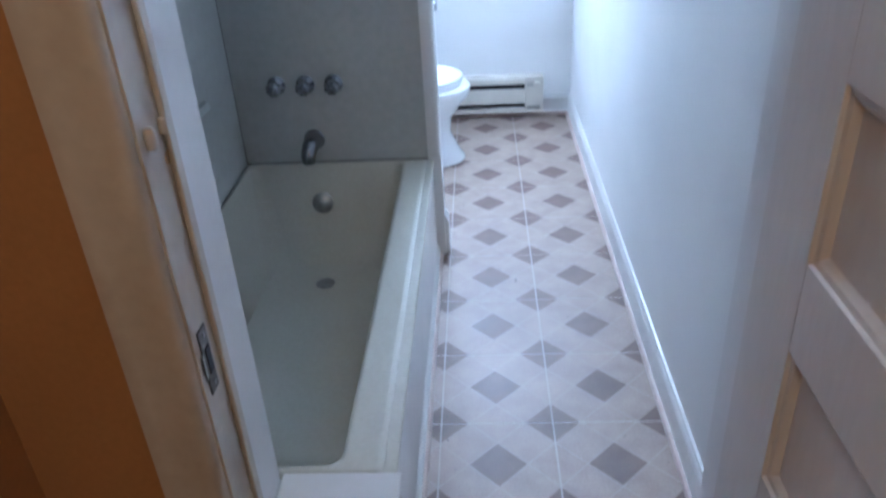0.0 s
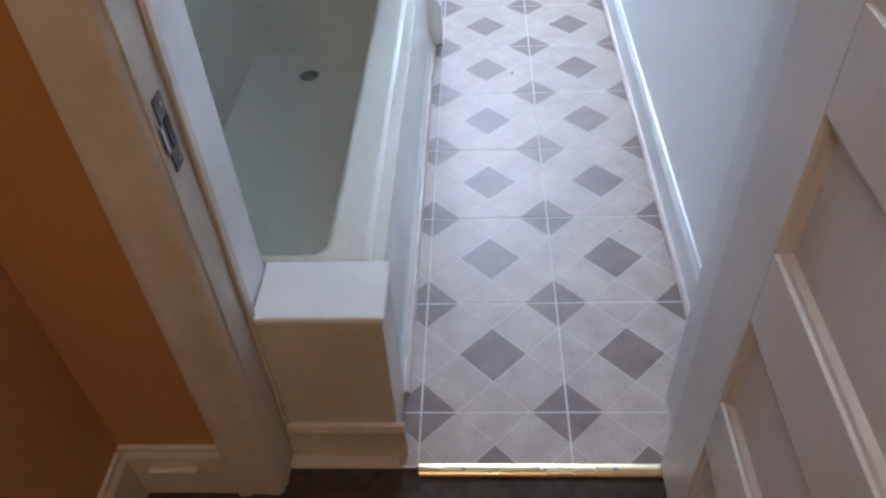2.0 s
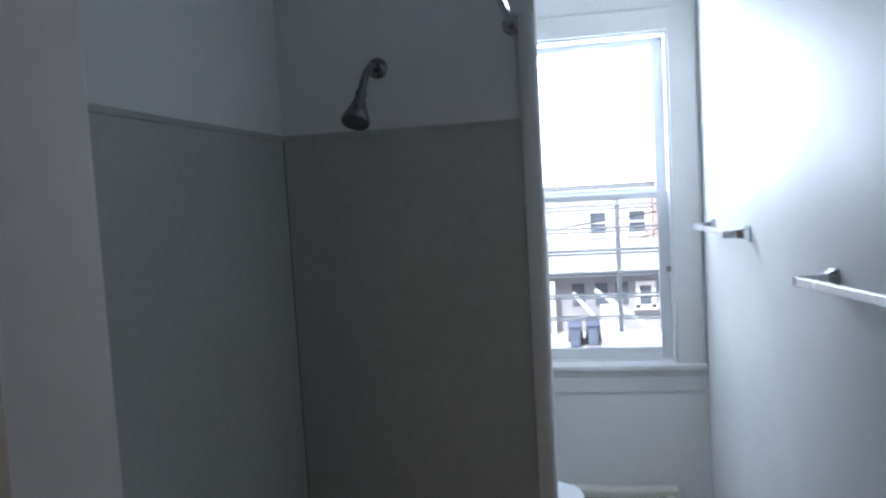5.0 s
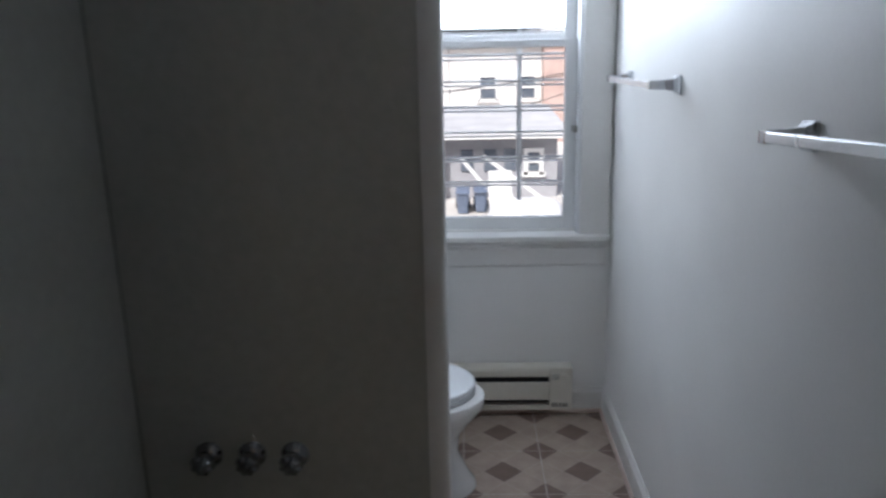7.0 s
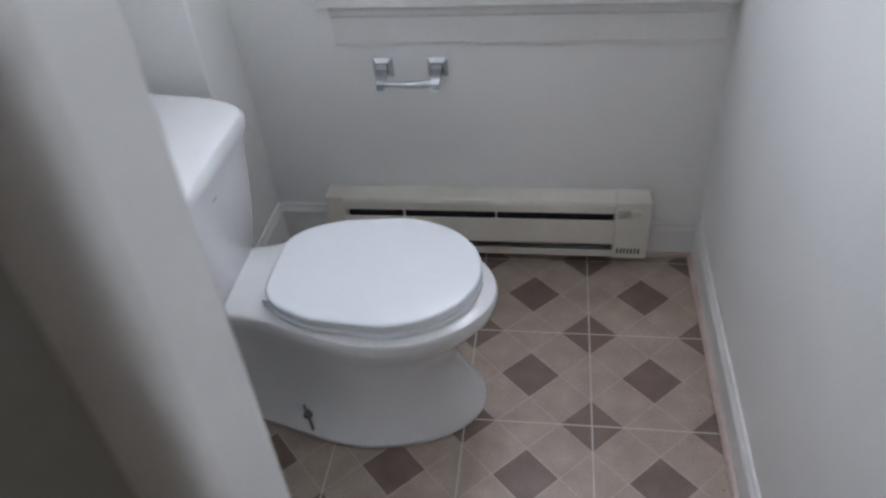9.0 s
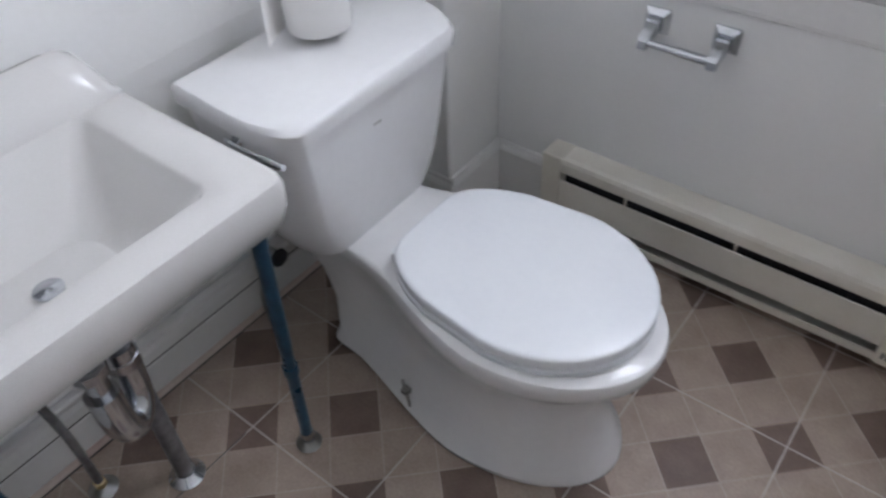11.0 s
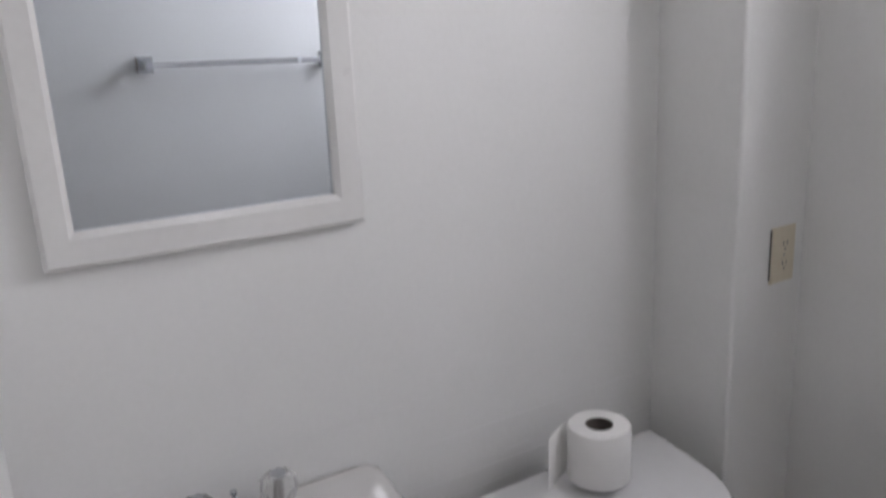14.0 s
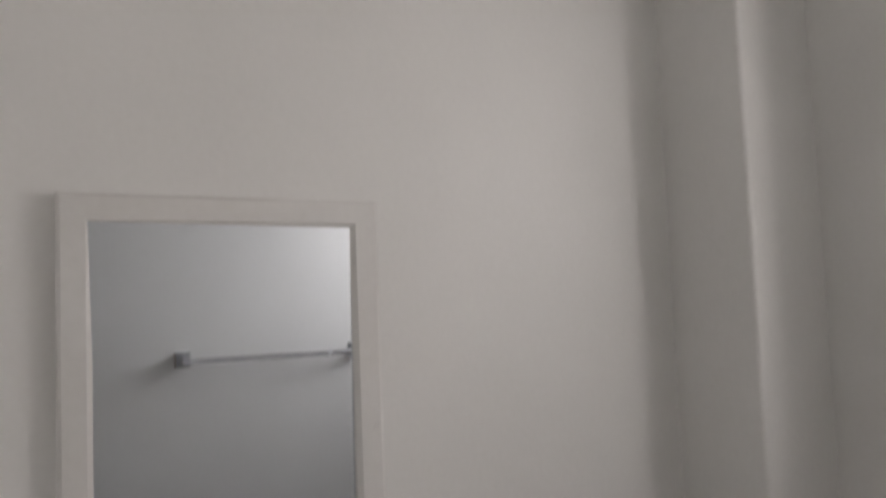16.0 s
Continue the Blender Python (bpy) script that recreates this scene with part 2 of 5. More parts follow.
def bathtub():
    t = empty("bathtub", "off-white enamelled built-in bathtub, empty, slightly stained", "bathtub", (-0.39, 0.8, 0))
    x0, x1, y0, y1, zr = XT, -0.064, YD + 0.014, YP0 - 0.002, 0.402
    loops = [rrect(x0, x1, y0, y1, 0.002, 0.006), rrect(x0, x1, y0, y1, zr - 0.012, 0.006), rrect(x0 + 0.004, x1 - 0.004, y0 + 0.004, y1 - 0.004, zr - 0.003, 0.008), rrect(x0 + 0.01, x1 - 0.012, y0 + 0.01, y1 - 0.006, zr, 0.012)]
    ix0, ix1, iy0, iy1 = x0 + 0.014, -0.142, y0 + 0.02, y1 - 0.012
    loops += [rrect(x0 + 0.0105, x1 - 0.018, y0 + 0.014, y1 - 0.0065, zr, 0.012), rrect(ix0 - 0.002, ix1 + 0.006, iy0 - 0.004, iy1 + 0.002, zr, 0.03), rrect(ix0, ix1, iy0, iy1, zr, 0.03), rrect(ix0 + 0.006, ix1 - 0.008, iy0 + 0.006, iy1 - 0.006, zr - 0.008, 0.035)]
    loops += [rrect(ix0 + 0.02, ix1 - 0.025, iy0 + 0.07, iy1 - 0.045, 0.24, 0.06), rrect(ix0 + 0.035, ix1 - 0.045, iy0 + 0.13, iy1 - 0.085, 0.11, 0.08), rrect(ix0 + 0.06, ix1 - 0.075, iy0 + 0.2, iy1 - 0.12, 0.055, 0.09), rrect(ix0 + 0.11, ix1 - 0.13, iy0 + 0.3, iy1 - 0.19, 0.04, 0.08)]
    K("basin", rings(bmesh.new(), loops), M_TUB, t, smooth=True)
    K("apron", B(-0.0635, -0.048, YD + 0.014, YP0, 0.0, 0.384, bevel=0.004), M_TRIM, t, "white painted apron board")
    K("apron_lip", B(-0.070, -0.042, YD + 0.014, YP0, 0.384, 0.397, bevel=0.004), M_TUB, t)
    d = K("drain", lathe(bmesh.new(), (-0.436, 1.290, 0.0385), (0, 0, 1), [(0.030, 0), (0.034, 0.004), (0.028, 0.006), (0.024, 0.004), (0.001, 0.004)]), M_DULL, t, "dull metal drain ring", True)
    o = K("overflow_plate", lathe(bmesh.new(), (-0.448, 1.476, 0.270), (0, -1, 0.28), [(0.036, -0.01), (0.038, 0.004), (0.033, 0.009), (0.001, 0.012)]), M_DULL, t, "round dull chrome overflow plate", True)
    return t


TUB = bathtub()


def tub_end_box():
    b = empty("tub_end_box", "white painted boxed ledge at the end of the tub", "ledge", (-0.15, -0.03, 0))
    K("body", B(XJ0 + 0.002, -0.036, -0.088, YD + 0.013, 0, 0.392, bevel=0.003), M_HALLTRIM, b, "cream painted front board")
    K("top", B(XJ0 + 0.002, -0.030, -0.092, YD + 0.015, 0.392, 0.406, bevel=0.004), M_TRIM, b, "white painted top")
    bm = profile_run(bmesh.new(), [(0, -0.006), (0.014, -0.006), (0.014, 0.085), (0.009, 0.098), (0.004, 0.1), (0, 0.1)], (XJ0 + 0.004, -0.089, 0), (-0.022, -0.089, 0), (0, -1, 0))
    K("baseboard", bm, M_HALLTRIM, b)
    return b


tub_end_box()


def base_run(name, label, p0, p1, out, material=M_TRIM, h=0.115, d=0.014, shoe=True):
    prof = [(0.0005, 0), (d, 0), (d, h - 0.025), (d - 0.003, h - 0.018), (d - 0.007, h - 0.012), (d - 0.008, h - 0.002), (0.0005, h)]
    ob = tagged(part(name, profile_run(bmesh.new(), prof, p0, p1, out), material), label, "baseboard", kind="structure")
    if shoe:
        q = [(d, 0), (d + 0.012, 0), (d + 0.011, 0.006), (d + 0.007, 0.011), (d, 0.013)]
        part("shoe_moulding", profile_run(bmesh.new(), q, p0, p1, out), M_SHOE, ob)
    return ob


M_SHOE = mat("dingy_shoe_moulding", (0.52, 0.40, 0.36), (0.62, 0.54, 0.48), 0.5, scale=9, fine=60, bump=0.1)
base_run("baseboard_east", "white gloss painted wooden baseboard", (XR, YD, 0), (XR, YB, 0), (-1, 0, 0))
base_run("baseboard_north", "white gloss painted wooden baseboard", (-0.46, YB, 0), (XR - 0.014, YB, 0), (0, -1, 0))
base_run("baseboard_north_west", "white painted tall baseboard between chase and heater", (-0.633, YB, 0), (-0.46, YB, 0), (0, -1, 0), h=0.16, shoe=False)
base_run("baseboard_chase", "white painted baseboard on the pipe chase", (-0.647, 2.885, 0), (-0.647, YB, 0), (1, 0, 0), h=0.16, shoe=False)
base_run("baseboard_chase_front", "white painted baseboard on the pipe chase", (XL + 0.014, 2.885, 0), (-0.633, 2.885, 0), (0, -1, 0), h=0.16, shoe=False)
base_run("baseboard_tub", "white painted strip along the tub apron", (-0.048, YD + 0.014, 0), (-0.048, YP0, 0), (1, 0, 0), h=0.06, d=0.010)
base_run("baseboard_partition", "white painted baseboard on the partition end", (XP, YP0 + 0.02, 0), (XP, YP1, 0), (1, 0, 0), h=0.16, shoe=False)
# the old baseboard behind the sink: two boards with an open joint, cap and quarter round
bw = base_run("baseboard_west", "old white painted two-piece baseboard with open joints", (XL, YP1, 0), (XL, 2.866, 0), (1, 0, 0), h=0.15, d=0.016)
part("backing_gap", B(XL + 0.0005, XL + 0.0165, YP1, 2.864, 0.098, 0.1015), M_GAP, bw)
part("board", B(XL + 0.001, XL + 0.019, YP1, 2.866, 0.015, 0.096, bevel=0.003), M_TRIM, bw)
part("cap", B(XL + 0.001, XL + 0.024, YP1, 2.866, 0.15, 0.166, bevel=0.005), M_TRIM, bw)
part("floor_gap", B(XL + 0.016, XL + 0.030, YP1, 2.70, 0.0005, 0.003), M_GAP, bw)
tagged(part("wall_ridge_trim", B(XL - 0.002, XL + 0.0007, 2.22, 2.88, 0.698, 0.7005), M_WALL), "painted-over ridge across the wall behind the tank", "trim", kind="structure")
for y0_, y1_, z_ in ((2.23, 2.62, 0.660), (2.47, 2.53, 0.722), (1.70, 2.60, 0.885), (2.30, 2.86, 0.790)):
    tagged(part("wall_ridge_trim", B(XL - 0.002, XL + 0.0006, y0_, y1_, z_ - 0.001, z_ + 0.001), M_WALL), "painted-over seam across the wall behind the tank", "trim", kind="structure")


def surround():
    s = tagged(part("surround_panel_west", B(XL, XT, YD, YP0, 0.398, 1.825, bevel=0.002), M_SURROUND), "grey-white smooth tub surround panel", "wall panel", kind="structure")
    part("corner_joint", B(XT - 0.001, XT + 0.0015, YP0 - 0.0035, YP0 - 0.0005, 0.408, 1.82), M_GAP, s)
    part("grab_ledge", rings(bmesh.new(), [[(XT - 0.002 + d, y, z) for d, z in ((0, 0.645), (0.016, 0.66), (0.022, 0.715), (0.012, 0.735), (0, 0.74))] for y in (0.35, 0.38, 1.20, 1.25)]), M_SURROUND, s)
    e = tagged(part("surround_panel_north", B(XT, -0.06, YP0, YP0 + 0.0095, 0.398, 1.825, bevel=0.002), M_SURROUND), "grey-white smooth tub surround panel behind the taps", "wall panel", kind="structure")
    part("caulk_joint", B(XT + 0.004, -0.062, YP0 - 0.004, YP0 + 0.001, 0.401, 0.409, bevel=0.0015), M_CAULK, e)
    part("top_edge", B(XT, -0.062, YP0 - 0.004, YP0 + 0.009, 1.820, 1.833, bevel=0.002), M_SURROUND, e)
    part("top_edge", B(XT - 0.004, XT + 0.004, YD, YP0 - 0.004, 1.820, 1.833, bevel=0.002), M_SURROUND, s)
    # rounded edge strip on the partition's corner
    bm = rings(bmesh.new(), [[(x, y, z) for x, y in ((-0.062, YP0 + 0.0095), (-0.062, YP0 - 0.002), (-0.058, YP0 - 0.004), (-0.030, YP0 - 0.004), (-0.021, YP0 - 0.002), (-0.0165, YP0 + 0.002), (-0.0145, YP0 + 0.009), (-0.0145, YP0 + 0.022), (-0.016, YP0 + 0.0225), (-0.016, YP0 + 0.0095))] for z in (0.41, 2.1)])
    part("edge_strip", bm, M_TRIM, e, "white rounded corner strip", True)


surround()
# painted walls above the surround, out to the panel line
wall("wall_tub_upper", "white painted wall above the tub surround", (XL, XT - 0.004, YD, YP0 + 0.01, 1.835, ZC))


# ---- doorway ----
def jambs():
    j = empty("door_frame_1", "cream and white painted wooden door frame with chipped paint", "door frame", (0, -0.1, 0), kind="structure")
    for x0, x1 in ((XJ0 - 0.02, XJ0), (XJ1, XJ1 + 0.02)):
        K("jamb", B(x0, x1, YH, -0.09, -0.006, 2.06, bevel=0.001), M_HALLTRIM, j)
        K("jamb", B(x0, x1, -0.0895, YD + 0.004, 0, 2.06, bevel=0.002), M_TRIM, j)
    K("head_jamb", B(XJ0, XJ1, YH, YD + 0.004, 2.04, 2.06, bevel=0.001), M_TRIM, j)
    # hall casing: flat board with a rounded inner edge and a back band
    for x_in, s in ((XJ0 - 0.004, -1), (XJ1 + 0.004, 1)):
        prof = [(0, 0.0), (0, -0.010), (0.004, -0.017), (0.012, -0.020), (0.024, -0.0195), (0.030, -0.0185), (0.060, -0.018), (0.066, -0.022), (0.078, -0.024), (0.087, -0.022), (0.090, -0.016), (0.090, 0)]
        bm = rings(bmesh.new(), [[(x_in + s * d, YH + h, z) for d, h in prof] for z in (-0.006, 2.15)])
        K("casing", bm, M_HALLTRIM, j, smooth=True)
    K("casing", B(XJ0 - 0.004, XJ1 + 0.004, YH - 0.020, YH, 2.046, 2.15, bevel=0.003), M_HALLTRIM, j)
    K("door_stop", B(XJ0, XJ0 + 0.008, -0.098, -0.076, 0, 2.04, bevel=0.003), M_HALLTRIM, j)
    # strike plate
    sp = K("strike_plate", B(XJ0 - 0.001, XJ0 + 0.0025, -0.148, -0.120, 0.758, 0.863, bevel=0.001), M_DARKMETAL, j, "dark metal strike plate")
    K("plate_hole", B(XJ0 + 0.0015, XJ0 + 0.004, -0.140, -0.126, 0.790, 0.832), M_DARK, j)
    K("screw", lathe(bmesh.new(), (XJ0 + 0.0025, -0.133, 0.770), (1, 0, 0), [(0.004, 0), (0.004, 0.001), (0.001, 0.0018)], 10), M_DULL, j)
    K("screw", lathe(bmesh.new(), (XJ0 + 0.0025, -0.133, 0.851), (1, 0, 0), [(0.004, 0), (0.004, 0.001), (0.001, 0.0018)], 10), M_DULL, j)
    K("strike_lip", rings(bmesh.new(), [[(XJ0 + a, b, z) for a, b in ((0.0005, -0.146), (0.003, -0.148), (0.006, -0.160), (0.004, -0.161), (0.0, -0.150))] for z in (0.792, 0.830)]), M_DULL, j)
    # an old painted-over hinge leaf
    K("old_hinge", lathe(bmesh.new(), (XJ0 + 0.004, -0.142, 1.125), (0, 0, 1), [(0.006, 0), (0.0075, 0.003), (0.0075, 0.022), (0.005, 0.026)], 12), M_HALLTRIM, j, "painted-over hinge knuckle", True)
    K("old_hinge", lathe(bmesh.new(), (XJ0 + 0.004, -0.100, 1.128), (0, 0, 1), [(0.004, 0), (0.006, 0.002), (0.006, 0.020), (0.004, 0.022)], 12), M_HALLTRIM, j, "painted-over hinge knuckle", True)
    K("paint_chip", rings(bmesh.new(), [rrect(-0.008, 0.008, -0.02, 0.016, z, 0.006) for z in (0, 0.001)]), M_CHIP, j).matrix_basis = Matrix.Translation((XJ0 + 0.0, -0.088, 1.098)) @ Euler((0, radians(90), 0)).to_matrix().to_4x4()
    return j


# dark metal, deepened to hold the shadow around the strike plate
M_DARKMETAL = mat("dark_metal", (0.10, 0.09, 0.085), (0.22, 0.2, 0.18), 0.42, 0.9, scale=90, fine=300, bump=0.1)
M_CHIP = mat("bare_wood_chip", (0.62, 0.46, 0.28), (0.5, 0.36, 0.2), 0.7, scale=60)
jambs()
base_run("baseboard_hall", "cream painted hall baseboard", (-0.545, YH, -0.006), (XJ0 - 0.095, YH, -0.006), (0, -1, 0), M_HALLTRIM, h=0.15, d=0.016, shoe=False)
base_run("baseboard_hall_west", "cream painted hall baseboard", (-0.545, -3.2, -0.006), (-0.545, YH - 0.016, -0.006), (1, 0, 0), M_HALLTRIM, h=0.15, d=0.016, shoe=False)
base_run("baseboard_hall_east", "cream painted hall baseboard", (1.3, -3.2, -0.006), (1.3, YH, -0.006), (-1, 0, 0), M_HALLTRIM, h=0.15, d=0.016, shoe=False)
tagged(part("wall_block", B(-0.495, -0.40, YH - 0.030, YH - 0.0155, 0.07, 0.098, bevel=0.004), M_HALLTRIM), "small cream painted wooden block on the hall baseboard", "block")


def threshold():
    t = empty("threshold_strip", "worn brass carpet edge strip screwed to the doorway floor", "threshold", (0.24, -0.14, 0))
    x0, x1 = 0.002, XJ1 - 0.012
    prof = [(-0.146, -0.004), (-0.143, 0.001), (-0.138, 0.0032), (-0.128, 0.0034), (-0.121, 0.0024), (-0.119, 0.0003), (-0.122, -0.004)]
    K("strip", rings(bmesh.new(), [[(x, y, z) for y, z in prof] for x in (x0, x1)]), M_BRASS, t, smooth=True)
    for x in (0.09, 0.235, 0.385):
        K("screw", lathe(bmesh.new(), (x, -0.132, 0.0033), (0, 0, 1), [(0.0045, 0), (0.0045, 0.0008), (0.001, 0.0014)], 10), M_DULL, t)


threshold()


def panel_door():
    d = empty("door_1", "white painted wooden panel door standing open into the hall", "door", (0.47, -0.16, 0), kind="structure")
    xf, xb, y1, y0 = 0.47, 0.505, -0.128, -0.838
    zs = [(0.12, 0.30), (0.415, 0.595), (0.712, 0.905), (1.018, 1.212), (1.32, 1.512), (1.618, 1.83)]
    ya, yb = -0.722, -0.262
    cuts = [0.012] + [z for p in zs for z in p] + [2.03]
    for z0, z1 in zip(cuts[0::2], cuts[1::2]):
        K("rail", B(xf + 0.0003, xb - 0.0003, ya, yb, z0, z1), M_DOOR, d)
    K("hinge_stile", B(xf, xb, yb, y1, 0.012, 2.03, bevel=0.002), M_DOOR, d)
    K("lock_stile", B(xf, xb, y0, ya, 0.012, 2.03, bevel=0.002), M_DOOR, d)
    for z0, z1 in zs:
        K("panel", B(xf + 0.012, xb - 0.012, ya - 0.002, yb + 0.002, z0 - 0.002, z1 + 0.002), M_DOOR, d)
        for side, s in ((xf, 1), (xb, -1)):
            loops = []
            for inset, depth in ((0.0, 0.0), (0.003, 0.004), (0.010, 0.0055), (0.016, 0.010), (0.019, 0.0125)):
                loops.append([(side + s * depth, ya + inset, z0 + inset), (side + s * depth, yb - inset, z0 + inset), (side + s * depth, yb - inset, z1 - inset), (side + s * depth, ya + inset, z1 - inset)])
            K("panel_moulding", rings(bmesh.new(), loops, False, False), M_DOOR, d)
    for z in (0.25, 1.02, 1.80):
        K("hinge", lathe(bmesh.new(), (0.512, y1 - 0.004, z), (0, 0, 1), [(0.004, 0), (0.006, 0.002), (0.006, 0.088), (0.004, 0.09)], 12), M_DULL, d, smooth=True)
    for s, x in ((-1, xf), (1, xb)):
        K("door_knob", lathe(bmesh.new(), (x, y0 + 0.06, 0.92), (s, 0, 0), [(0.03, 0), (0.03, 0.004), (0.012, 0.008), (0.011, 0.03), (0.024, 0.036), (0.028, 0.048), (0.022, 0.06), (0.001, 0.064)], 20), M_DULL, d, smooth=True)


panel_door()


# ---- tub fittings ----
def tap_handle(x):
    h = empty("tub_tap", "faceted dark chrome tub tap handle on the surround", "tap", (x, YP0, 0.690), group="tub taps")
    K("escutcheon", lathe(bmesh.new(), (x, YP0, 0.690), (0, -1, 0), [(0.031, 0), (0.032, 0.004), (0.026, 0.012), (0.016, 0.018), (0.016, 0.026)], 24), M_DIMCHROME, h, smooth=True)
    loops = []
    for r, dd in ((0.016, 0.024), (0.024, 0.030), (0.027, 0.040), (0.026, 0.055), (0.018, 0.062), (0.004, 0.063)):
        loops.append([(x + r * (1.0 if k % 2 else 0.84) * math.cos(k * math.pi / 8), YP0 - dd, 0.690 + r * (1.0 if k % 2 else 0.84) * math.sin(k * math.pi / 8)) for k in range(16)])
    K("handle", rings(bmesh.new(), loops), M_DIMCHROME, h)
    K("cap", lathe(bmesh.new(), (x, YP0 - 0.0625, 0.690), (0, -1, 0), [(0.010, 0), (0.009, 0.002), (0.001, 0.003)], 16), M_DIMCHROME, h, smooth=True)
    return h


for x in (-0.564, -0.464, -0.366):
    tap_handle(x)


def tub_spout():
    s = empty("tub_spout", "dark chrome tub spout below the taps", "spout", (-0.459, YP0, 0.492))
    K("flange", lathe(bmesh.new(), (-0.459, YP0, 0.492), (0, -1, 0), [(0.036, 0), (0.037, 0.004), (0.031, 0.012)], 24), M_DIMCHROME, s, smooth=True)
    K("body", tube(bmesh.new(), bend([(-0.459, YP0 - 0.006, 0.492), (-0.462, YP0 - 0.030, 0.490), (-0.467, YP0 - 0.056, 0.480), (-0.471, YP0 - 0.074, 0.462), (-0.472, YP0 - 0.078, 0.440)], 5), [0.033 - 0.0005 * i for i in range(21)], 18), M_DIMCHROME, s, smooth=True)
    K("nozzle", lathe(bmesh.new(), (-0.472, YP0 - 0.078, 0.441), (0, 0, -1), [(0.021, 0), (0.021, 0.008), (0.015, 0.008), (0.014, 0.002)], 18), M_DIMCHROME, s, smooth=True)


tub_spout()


def shower_head():
    s = empty("shower_fitting", "dull chrome shower head on a bent arm", "shower head", (-0.457, YP0, 1.975))
    K("flange", lathe(bmesh.new(), (-0.440, YP0 + 0.012, 1.995), (0, -1, 0), [(0.028, 0), (0.028, 0.004), (0.014, 0.012)], 20), M_DIMCHROME, s, smooth=True)
    pts = bend([(-0.440, YP0 + 0.01, 1.995), (-0.442, YP0 - 0.05, 1.990), (-0.446, YP0 - 0.095, 1.960), (-0.451, YP0 - 0.125, 1.915)], 5)
    K("arm", tube(bmesh.new(), pts, 0.0105, 12), M_DIMCHROME, s, smooth=True)
    K("head", lathe(bmesh.new(), (-0.451, YP0 - 0.122, 1.920), (-0.09, -0.45, -0.85), [(0.012, 0), (0.015, 0.008), (0.013, 0.018), (0.017, 0.034), (0.026, 0.060), (0.036, 0.084), (0.035, 0.094), (0.028, 0.090), (0.001, 0.090)], 20), M_DIMCHROME, s, smooth=True)


shower_head()


def shower_rod():
    r = empty("shower_curtain_rod", "chrome shower curtain rod across the tub", "curtain rod", (-0.075, 0.8, 2.075))
    K("rod", tube(bmesh.new(), [(-0.075, YD + 0.004, 2.075), (-0.075, YP0 + 0.006, 2.075)], 0.0125, 16), M_CHROME, r, smooth=True)
    for y, s in ((YP0 + 0.010, -1), (YD, 1)):
        K("end_flange", lathe(bmesh.new(), (-0.075, y, 2.075), (0, s, 0), [(0.026, 0), (0.026, 0.004), (0.018, 0.012), (0.0145, 0.02)], 20), M_CHROME, r, smooth=True)


shower_rod()


# ---- towel bars ----
def square_post(bm, base, out, up, length, w0, w1, flare=0.012):
    """A square post that narrows from its wall plate to its tip."""
    base, out, up = Vector(base), Vector(out), Vector(up)
    side = out.cross(up)
    loops = []
    for d, w in ((0, w0), (0.006, w0), (0.010, w0 * 0.86), (flare, w0 * 0.62), (length * 0.5, w0 * 0.5), (length - 0.004, w1), (length, w1 * 0.9)):
        loops.append([base + out * d + side * (a * w / 2) + up * (b * w / 2) for a, b in ((-1, -1), (1, -1), (1, 1), (-1, 1))])
    return rings(bm, loops)


def towel_bar(y0, y1, z0, z1):
    xb, zm = 0.548, (z0 + z1) / 2
    lean = Matrix.Rotation(math.atan2(z1 - z0, y1 - y0), 4, "X")
    t = empty("towel_bar", "square chrome towel bar on two wall posts", "towel bar", (XR, (y0 + y1) / 2, zm), group="towel bars on the wall")
    half = (y1 - y0) / 2
    for y in (-half, half):
        part("post", square_post(bmesh.new(), (0, y, 0), (-1, 0, 0), (0, 0, 1), XR - xb + 0.010, 0.052, 0.024, 0.02), M_CHROME, t)
    part("bar", B(xb - XR - 0.0095, xb - XR + 0.0095, -half - 0.012, half + 0.012, -0.0095, 0.0095, bevel=0.002), M_BARCHROME, t, "satin square bar")
    for y in (-half - 0.0125, half + 0.0125):
        part("end_cap", B(xb - XR - 0.0105, xb - XR + 0.0105, y - 0.0015, y + 0.0015, -0.0105, 0.0105), M_CHROME, t)
    t.matrix_basis = Matrix.Translation((XR, (y0 + y1) / 2, zm)) @ lean


M_BARCHROME = mat("satin_bar_metal", (0.80, 0.81, 0.83), (0.72, 0.73, 0.75), 0.25, 0.85, scale=20, fine=180, bump=0.02)
towel_bar(0.69, 1.328, 1.452, 1.412)
towel_bar(2.17, 2.79, 1.462, 1.456)


